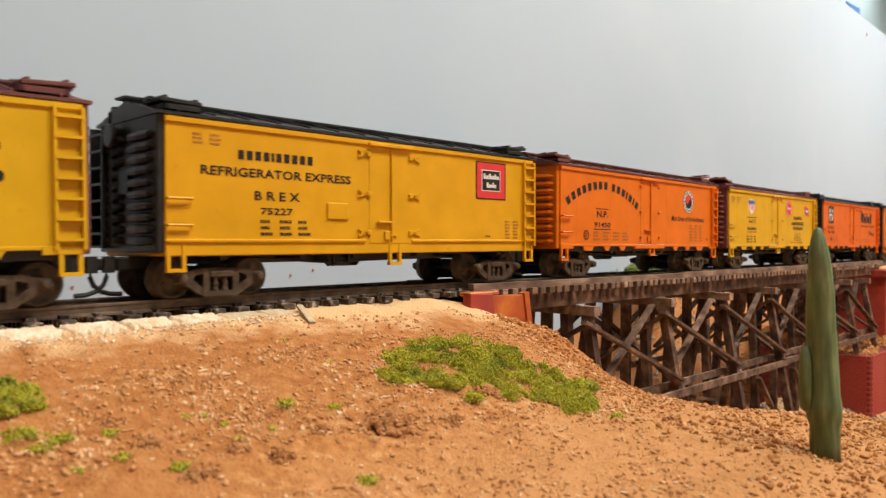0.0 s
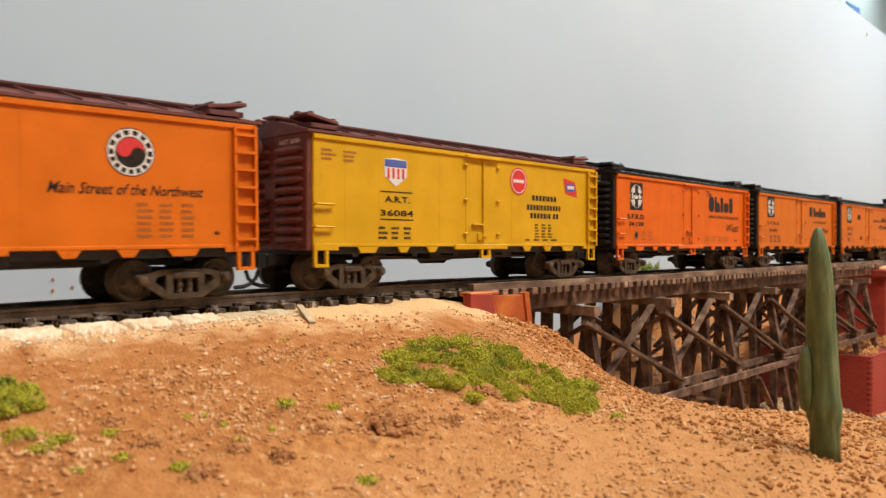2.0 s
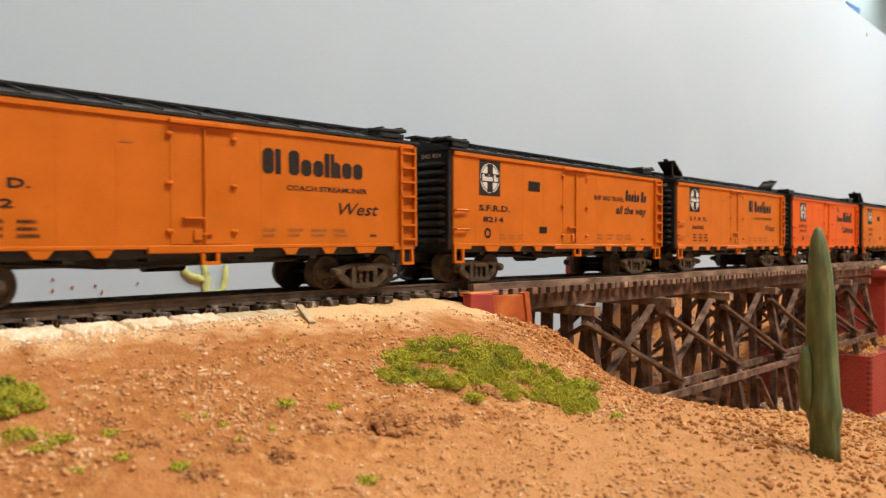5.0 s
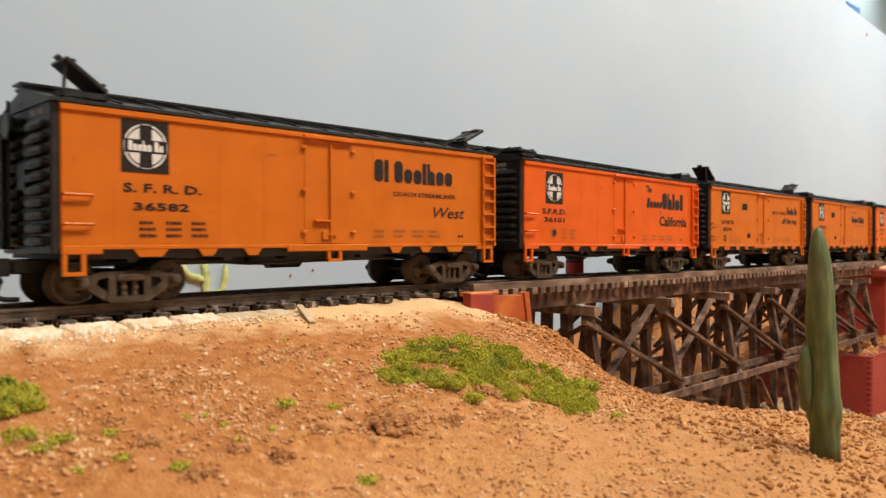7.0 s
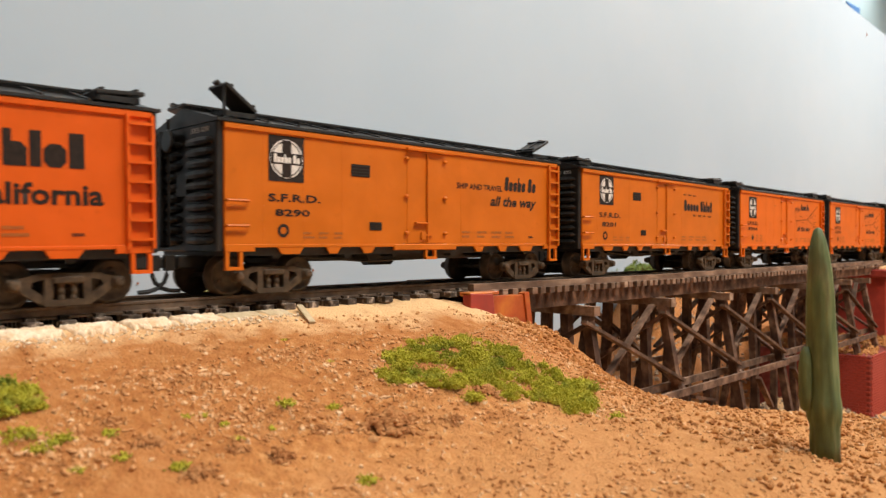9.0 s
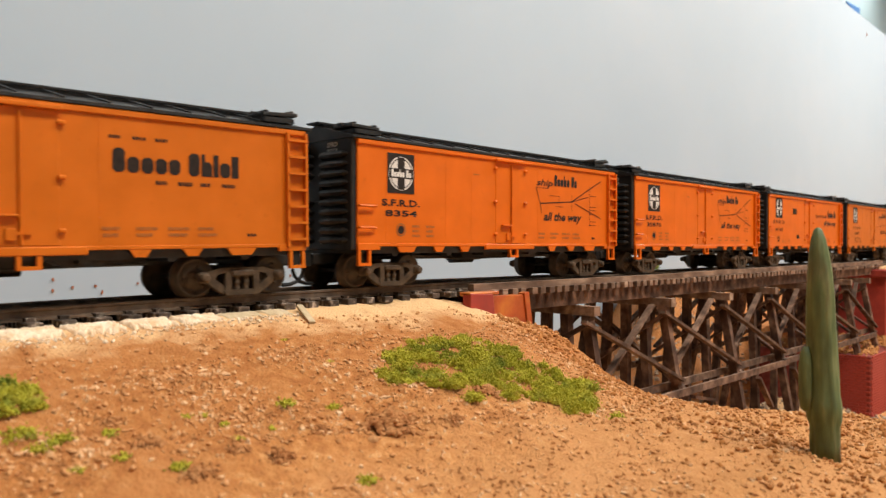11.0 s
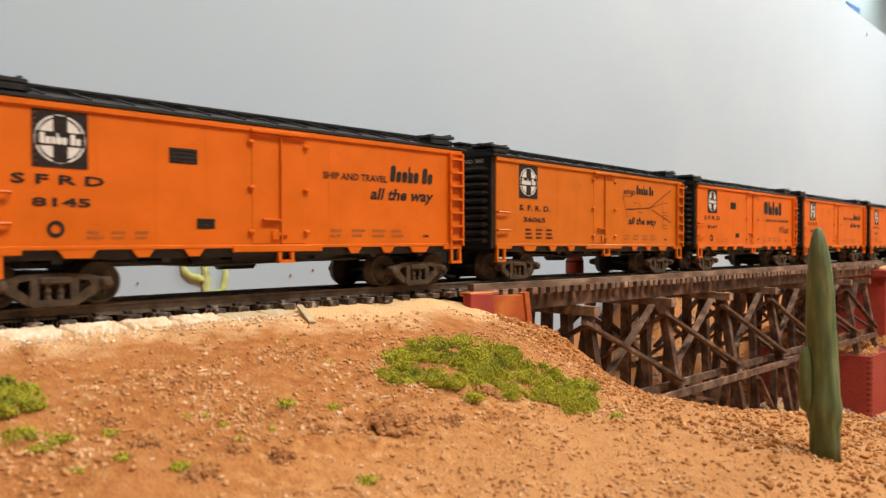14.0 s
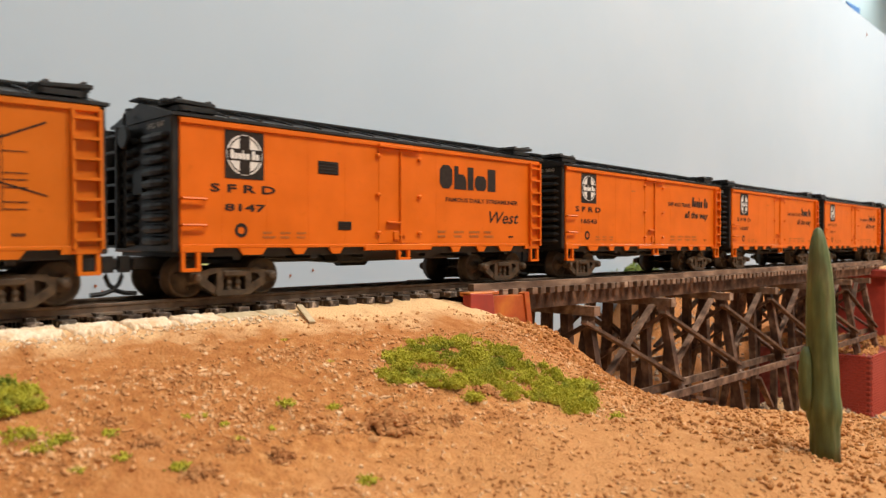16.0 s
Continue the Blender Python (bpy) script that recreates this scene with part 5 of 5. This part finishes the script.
def style_placard(car):
    mark(car, "RRRRiRRRRR", 0.0187, 0.0411, 0.0330, 0.0352, 0, 0.66)
    words(car, "REFRIGERATOR EXPRESS", 0.0094, 0.0533, 0.0288, 0.0310, 0, 0.02)
    words(car, "B R E X", 0.0235, 0.0367, 0.0234, 0.0256, 0, 0.02)
    words(car, "75227", 0.0252, 0.0346, 0.0199, 0.0216, 0, 0.02)
    small_print(car, 0.0251, 0.0418, 0.0144, 0.0190, 3, 3, False)
    decal(car, "placard_frame", rect(0.1044, 0.1194, 0.0270, 0.0392), M_INK, 1, "black rule round the red placard")
    decal(car, "placard", rect(0.1049, 0.1189, 0.0274, 0.0388), M_RED, 2, "red placard with a black panel")
    decal(car, "placard_rule", rect(0.1071, 0.1165, 0.0297, 0.0366), M_WHITE, 3)
    decal(car, "placard_panel", rect(0.1074, 0.1162, 0.0300, 0.0363), M_INK, 4)
    for pattern, a, b, c, d in (("XxxXixxXxx", 0.1080, 0.1158, 0.0336, 0.0354), ("XxxXx", 0.1095, 0.1142, 0.0308, 0.0326)):
        whole = blocks(pattern, a, b, c, d)
        for ring in whole.f:
            decal(car, "placard_mark", Shape().add([whole.v[k] for k in ring], [tuple(range(len(ring)))]), M_WHITE, 5)
    part("route_board", Shape().soft_box(0.0452, 0.0523, -0.0005, 0, 0.0192, 0.0236, 0.0002), M_YELLOW, car)
    small_print(car, 0.1190, 0.1275, 0.0140, 0.0205, 6, 2, True)
    small_print(car, 0.0075, 0.0160, 0.0355, 0.0385, 3, 2, True)
    small_print(car, 0.1090, 0.1140, 0.0145, 0.0155, 1, 1, False)
    part("brake_bracket", Shape().box(0.0490, 0.0497, 0.002, 0.003, 0.0072, 0.0105).box(0.0540, 0.0547, 0.002, 0.003, 0.0072, 0.0105).box(0.0490, 0.0547, 0.002, 0.003, 0.0068, 0.0075), M_UNDER, car)


def style_arch(car):
    mark(car, "RRRRRRRR RRRiRiR", 0.00255, 0.05745, 0.0, 0.0030, 0, 0.62, (0.0310, -0.0141, 0.0483))
    words(car, "N.P.", 0.0256, 0.0336, 0.0231, 0.0256, 0, 0.02)
    words(car, "91450", 0.0237, 0.0356, 0.0192, 0.0212, 0, 0.02)
    decal(car, "rule", rect(0.0250, 0.0342, 0.0263, 0.0266), M_INK)
    decal(car, "rule", rect(0.0230, 0.0362, 0.0183, 0.0186), M_INK)
    decal(car, "round_stencil", disc(0.0180, 0.0161, 0.0019, 0.0014), M_INK)
    decal(car, "round_stencil", disc(0.0180, 0.0161, 0.0008, 0.0004), M_INK)
    small_print(car, 0.0230, 0.0520, 0.0138, 0.0178, 3, 4, True)
    cx, cz = 0.1043, 0.0326
    decal(car, "emblem", disc(cx, cz, 0.0052), M_INK, 1, "round emblem with a red and black centre")
    decal(car, "emblem_ring", disc(cx, cz, 0.0050), M_WHITE, 2)
    decal(car, "emblem_marks", blocks("RRRRRRRR", cx - 0.0068, cx + 0.0068, 0, 0.0010, 0, 0.6, (cx, cz, 0.0037)), M_INK, 3)
    low = blocks("RRRRRRR", cx - 0.0050, cx + 0.0050, 0, 0.0010, 0, 0.6, (cx, cz, 0.0037))
    low.v = [(x, y, 2 * cz - z) for x, y, z in low.v]
    decal(car, "emblem_marks", low, M_INK, 3)
    decal(car, "emblem_disc", disc(cx, cz, 0.0033), M_INK, 3.5)
    half = Shape()
    r = 0.0031
    pts = [(cx + r * math.cos(a), 0, cz + r * math.sin(a)) for a in np.linspace(-0.3, math.pi - 0.3, 18)]
    half.add(pts, [tuple(range(18))])
    decal(car, "emblem_half", half, M_RED, 4.5)
    for g, mat in ((1, M_INK), (-1, M_RED)):
        decal(car, "emblem_comma", disc(cx + g * r / 2 * math.cos(-0.3), cz + g * r / 2 * math.sin(-0.3), r / 2), mat, 5.5)
    words(car, "Main Street of the Northwest", 0.0875, 0.1209, 0.0234, 0.0258, 0.35, 0.01)
    small_print(car, 0.1055, 0.1205, 0.0140, 0.0222, 6, 3, True)
    small_print(car, 0.1235, 0.1260, 0.0145, 0.0160, 1, 1, False)


def style_shield(car):
    small_print(car, 0.0035, 0.0180, 0.0345, 0.0380, 3, 2, True)
    cx = 0.0299
    shield = Shape().add([(cx - 0.0044, 0, 0.0367), (cx, 0, 0.0372), (cx + 0.0044, 0, 0.0367), (cx + 0.0042, 0, 0.0318), (cx, 0, 0.0290), (cx - 0.0042, 0, 0.0318)], [(0, 1, 2, 3, 4, 5)])
    decal(car, "shield", shield, M_WHITE, 1, "striped shield emblem in red, white and blue")
    decal(car, "shield_band", rect(cx - 0.0042, cx + 0.0042, 0.0345, 0.0366), M_BLUE, 2)
    stripes = Shape()
    for k in range(4):
        x = cx - 0.0033 + 0.0019 * k
        stripes.add([(x, 0, 0.0312), (x + 0.0009, 0, 0.0312), (x + 0.0009, 0, 0.0342), (x, 0, 0.0342)], [(0, 1, 2, 3)])
    decal(car, "shield_stripes", stripes, M_RED, 2)
    end_lettering(car, ("A.R.T. 36084", 0.0035, 0.0130, 0.0390))
    words(car, "A.R.T.", 0.0257, 0.0354, 0.0244, 0.0262, 0, 0.02)
    words(car, "36084", 0.0240, 0.0369, 0.0205, 0.0223, 0, 0.02)
    decal(car, "rule", rect(0.0240, 0.0366, 0.0273, 0.0276), M_INK)
    decal(car, "rule", rect(0.0240, 0.0370, 0.0194, 0.0197), M_INK)
    small_print(car, 0.0234, 0.0380, 0.0136, 0.0178, 3, 3, False)
    decal(car, "round_emblem", disc(0.0868, 0.0340, 0.0047), M_RED, 1, "round red emblem")
    decal(car, "round_emblem_ring", disc(0.0868, 0.0340, 0.0041, 0.0038), M_WHITE, 2)
    decal(car, "round_emblem_marks", blocks("XXXX", 0.0838, 0.0898, 0.0334, 0.0346), M_WHITE, 2)
    flag = Shape().add([(0.1132, 0, 0.0368), (0.1208, 0, 0.0356), (0.1222, 0, 0.0300), (0.1146, 0, 0.0312)], [(0, 1, 2, 3)])
    decal(car, "flag_emblem", flag, M_RED, 1, "small red and blue flag emblem")
    decal(car, "flag_emblem_panel", rect(0.1150, 0.1204, 0.0320, 0.0348), M_BLUE, 2)
    decal(car, "flag_emblem_marks", blocks("XXXX", 0.1157, 0.1199, 0.0328, 0.0341), M_WHITE, 3)
    mark(car, "RRRRiRRR", 0.0941, 0.1090, 0.0278, 0.0296, 0, 0.66)
    mark(car, "RRRRiRRRRRRR", 0.0912, 0.1117, 0.0245, 0.0263, 0, 0.66)
    mark(car, "RRRRRiR RR", 0.0931, 0.1103, 0.0216, 0.0234, 0, 0.66)
    small_print(car, 0.0960, 0.1076, 0.0146, 0.0198, 5, 3, False)
    small_print(car, 0.0905, 0.1105, 0.0134, 0.0146, 1, 4, False)


def reefer(number, style, kind="tight", dots=False, louvres=False, shift=0.0):
    def letter(car):
        weight_data(car, number, kind, dots, shift)
        if kind == "tight":
            end_lettering(car, ("SFRD", 0.0066, 0.0112, 0.0396), (number, 0.0066, 0.0112, 0.0378))
        else:
            end_lettering(car, ("SFRD  " + number, 0.0040, 0.0125, 0.0395))
        style(car)
        if louvres:
            vents(car)
        else:
            small_print(car, 0.0488, 0.0545, 0.0344, 0.0352, 1, 1, True)
    return letter


def first_car(car):
    mark(car, "Xxxxxh", 0.0870, 0.1198, 0.0312, 0.0342, 0, 0.80)
    mark(car, "Xxxxxx", 0.0920, 0.1203, 0.0250, 0.0283, 0, 0.80)
    small_print(car, 0.1040, 0.1215, 0.0145, 0.0185, 3, 2, True)


# paint, roof and ends, lettering, straight sill, hatches at the two ends (degrees open)
ROSTER = [
    (M_OLDYELLOW, M_BROWN, first_car, False, (1.5, 3), "yellow refrigerator car with oxide brown roof and ends"),
    (M_YELLOW, M_BLACK, style_placard, True, (1.5, 3), "golden yellow refrigerator car with black roof and red placard"),
    (M_ORANGE, M_BROWN, style_arch, False, (3, 8), "orange refrigerator car with brown roof and arched lettering"),
    (M_LEMON, M_BROWN, style_shield, False, (9, 3), "lemon yellow refrigerator car with brown roof and shield emblem"),
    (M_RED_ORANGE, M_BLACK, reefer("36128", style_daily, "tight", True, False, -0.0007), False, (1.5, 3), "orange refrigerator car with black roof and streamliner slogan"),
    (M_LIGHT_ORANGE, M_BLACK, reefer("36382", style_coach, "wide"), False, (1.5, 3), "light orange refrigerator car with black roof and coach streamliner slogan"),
    (M_LIGHT_ORANGE, M_BLACK, reefer("8214", style_slogan, "louvre", False, True), False, (1.5, 3), "light orange refrigerator car with black louvres and travel slogan"),
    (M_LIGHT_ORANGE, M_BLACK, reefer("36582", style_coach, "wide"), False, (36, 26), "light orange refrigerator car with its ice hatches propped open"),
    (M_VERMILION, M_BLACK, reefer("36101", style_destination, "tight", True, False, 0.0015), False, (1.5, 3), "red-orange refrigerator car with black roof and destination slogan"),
    (M_LIGHT_ORANGE, M_BLACK, reefer("8290", style_slogan, "louvre", False, True), False, (36, 26), "light orange refrigerator car with louvres and open ice hatches"),
    (M_LIGHT_ORANGE, M_BLACK, reefer("8201", style_train_name, "louvre", False, True), False, (1.5, 3), "light orange refrigerator car with louvres and train name"),
    (M_MID_ORANGE, M_BLACK, reefer("8354", style_map, "tight", True), False, (1.5, 3), "orange refrigerator car with black roof and rail map"),
    (M_MID_ORANGE, M_BLACK, reefer("35870", style_map, "tight", True), False, (1.5, 3), "orange refrigerator car with a printed rail map"),
    (M_MID_ORANGE, M_BLACK, reefer("8145", style_slogan, "spread", False, True), False, (1.5, 3), "bright orange refrigerator car with louvres and travel slogan"),
    (M_LIGHT_ORANGE, M_BLACK, reefer("36065", style_map, "wide"), False, (1.5, 3), "dull orange refrigerator car with a printed rail map"),
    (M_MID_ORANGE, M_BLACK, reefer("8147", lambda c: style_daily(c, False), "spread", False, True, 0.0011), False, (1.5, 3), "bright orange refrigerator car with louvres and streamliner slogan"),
    (M_MID_ORANGE, M_BLACK, reefer("16543", style_slogan, "spread"), False, (1.5, 3), "bright orange refrigerator car with travel slogan"),
    (M_MID_ORANGE, M_BLACK, reefer("16502", style_slogan, "spread"), False, (1.5, 3), "bright orange refrigerator car with travel slogan"),
    (M_MID_ORANGE, M_BLACK, reefer("16517", style_slogan, "spread"), False, (1.5, 3), "bright orange refrigerator car with travel slogan"),
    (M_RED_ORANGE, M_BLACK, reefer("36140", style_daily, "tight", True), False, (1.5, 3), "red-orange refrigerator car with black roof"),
]


def build_car(spec):
    paint_m, dark, letter, plain, hatches, label = spec
    car = tagged(new("refrigerator_car"), label, "train car", "freight train")
    end_m = paint_m if label.startswith("orange refrigerator car with brown") else dark
    part("body", shared(("body", paint_m.name, plain), lambda: body_mesh(plain)), paint_m, car)
    part("roof", shared(("roof", dark.name), roof_mesh), dark, car)
    part("running_board", shared(("board", dark.name), running_board_mesh), dark, car)
    under = part("underframe", shared("under", underframe_mesh), M_UNDER, car)
    for x in (0.0158, 0.0385, 0.056, 0.080, 0.099, 0.1174):
        bearer = part("cross_bearer", shared("bearer", lambda: Shape().box(-0.001, 0.001, 0.001, CAR_W - 0.001, 0.0090, 0.0099).mesh("cross_bearer")), M_UNDER, under)
        bearer.location.x = x
    for name, make in UNDER_PARTS.items():
        part(name, shared(name, lambda: make().mesh(name)), M_UNDER, under)
    for face, x in ((-1, 0.0), (1, CAR_L)):
        ob = part("end_panel", shared(("end", face, end_m.name), lambda: end_mesh(face)), end_m, car)
        ob.location.x = x
        for k in range(10):
            for side in (-1, 1):
                rib = part("rib", shared(("rib", face, end_m.name), lambda: rib_mesh(face)), end_m, ob)
                rib.location = (0, YC + side * (YC - 0.0010) / 2, 0.0135 + 0.0238 * k / 9)
        rails = part("end_ladder", shared(("endladder", face, end_m.name), lambda: end_ladder_mesh(face)), end_m, car)
        rails.location.x = x
        for k in range(7):
            part("rung", shared(("rung", face, end_m.name), lambda: rung_mesh(face)), end_m, rails).location.z = 0.0150 + 0.0040 * k
        if face < 0:
            part("brake_wheel", shared(("brake", end_m.name), brake_mesh), end_m, ob)
        ob = part("coupler", shared(("coupler", face), lambda: coupler_mesh(face)), M_UNDER, car)
        ob.location.x = x
        part("coupler_pin", shared(("pin", face), lambda: hose_mesh(face)), M_UNDER, ob)
    part("ladder", shared(("ladder", paint_m.name), ladder_mesh), paint_m, car)
    for z in (0.0230, 0.0170):
        part("grab_iron", shared(("grab", paint_m.name), grab_mesh), paint_m, car).location.z = z
    for x, low in ((0.0016, 0.0064), (0.0676, 0.0066 if plain else 0.0080), (CAR_L - 0.0054, 0.0064)):
        part("stirrup_step", shared(("step", low, paint_m.name), lambda: step_mesh(low, 0.0037)), paint_m, car).location.x = x
    door = part("door", shared(("door", paint_m.name), door_mesh), paint_m, car)
    part("latch_rod", shared(("lrod", paint_m.name), door_rod_mesh), paint_m, door)
    part("door_hood", shared(("hood", paint_m.name), door_hood_mesh), paint_m, door)
    part("door_latch", shared(("latch", paint_m.name), latch_mesh), paint_m, door)
    for z in (0.0158, 0.0265, 0.0375):
        for x, turn in ((0.0595, 180), (0.0755, 0)):
            mesh = shared(("hinge", plain, paint_m.name), strap_hinge_mesh if plain else hinge_mesh)
            h = part("hinge", mesh, paint_m, door)
            h.matrix_basis = pose(x, 0, z) @ Matrix.Diagonal((-1 if turn and plain else 1, 1, 1, 1))
    # ice hatches: near and far side at either end
    for end, ang in ((0, hatches[0]), (1, hatches[1])):
        for y in (0.0068, CAR_W - 0.0068):
            x = 0.0022 if end == 0 else CAR_L - 0.0022
            fr = part("hatch_frame", shared(("hframe", dark.name), hatch_frame_mesh), dark, car)
            lid = part("hatch", shared(("hatch", dark.name), hatch_mesh), dark, fr)
            inner = 0.0092
            # hinged on the side away from the car's end
            base = pose(x + inner, y, 0.0446, 0, 0, 180) if end == 0 else pose(x - inner, y, 0.0446)
            fr.matrix_basis = base
            lid.matrix_basis = pose(0, 0, 0.0004, 0, -(ang if y < YC or ang < 20 else 0.45 * ang), 0)
            if ang > 20 and y < YC:
                r = math.radians(ang)
                tip = (0.0100 * math.cos(r), 0.0030, 0.0100 * math.sin(r))
                part("prop", Shape().rod([(0.0086, 0.0036, -0.001), tip], 0.0004), dark, fr)
    # trucks
    for tx in TRUCK_X:
        truck = part("truck", shared("bolster", lambda: Shape().soft_box(-0.0030, 0.0030, -0.0118, 0.0118, 0.0036, 0.0072, 0.0004).soft_box(-0.0042, 0.0042, -0.0116, 0.0116, 0.0009, 0.0040, 0.0004).mesh("truck")), M_TRUCK, car)
        truck.location = (tx, YC, 0)
        near = part("sideframe", shared("sideframe", sideframe_mesh), M_TRUCK, truck)
        near.location = (0, -0.0139, 0)
        far = part("sideframe", shared("sideframe", sideframe_mesh), M_TRUCK, truck)
        far.matrix_basis = pose(0, 0.0139, 0, 0, 0, 180)
        for g in (-1, 1):
            w = part("wheelset", shared("wheelset", wheelset_mesh), M_WHEEL, truck)
            w.location = (g * WHEELBASE / 2, 0, WHEEL_R)
            WHEELS.append((w, g * WHEELBASE / 2))
    letter(car)
    return car


WHEELS = []
TRAIN = [(build_car(spec), PITCH * (i - 1)) for i, spec in enumerate(ROSTER)]

# way of the train, in metres, at these seconds
RUN = [(0.0, 0.0), (0.5, 0.0655), (1.0, 0.132), (1.5, 0.1963), (2.0, 0.2604), (2.5, 0.3269), (3.0, 0.3929), (3.5, 0.4576), (4.0, 0.524), (5.0, 0.6575), (6.0, 0.7912), (6.5, 0.8568), (7.0, 0.9218), (7.5, 0.9877), (8.0, 1.0536), (8.5, 1.1185), (9.0, 1.1859), (10.0, 1.3153), (11.0, 1.446), (11.5, 1.5113), (12.0, 1.5768), (12.5, 1.6413), (13.0, 1.7076), (13.5, 1.7707), (14.0, 1.8372), (14.5, 1.9036), (15.0, 1.9665), (15.5, 2.0296), (16.0, 2.097)]


def car_pose(x):
    """Pose of a car whose near left corner would stand at x on straight track: both trucks follow the rails."""
    a = Vector(on_track(x + TRUCK_X[0], YC, 0))
    b = Vector(on_track(x + TRUCK_X[1], YC, 0))
    d = (b - a).normalized()
    yaw, pitch = math.atan2(d.y, d.x), -math.asin(d.z)
    turn = Euler((0, pitch, yaw)).to_matrix().to_4x4()
    return Matrix.Translation(a) @ turn @ Matrix.Translation((-TRUCK_X[0], -YC, 0))


def motions():
    for car, start in TRAIN:
        walk(car, [(t, car_pose(start - way)) for t, way in RUN])
    # the wheels roll on the rails
    ts = [k / FPS for k in range(0, 16 * FPS + 1)]
    ways = np.interp(ts, [t for t, _ in RUN], [w for _, w in RUN])
    turns = [(t, Matrix.Rotation(-w / WHEEL_R, 4, "Y")) for t, w in zip(ts, ways)]
    for wheel, x in WHEELS:
        at = Matrix.Translation((x, 0, WHEEL_R))
        walk(wheel, [(t, at @ m) for t, m in turns])


motions()
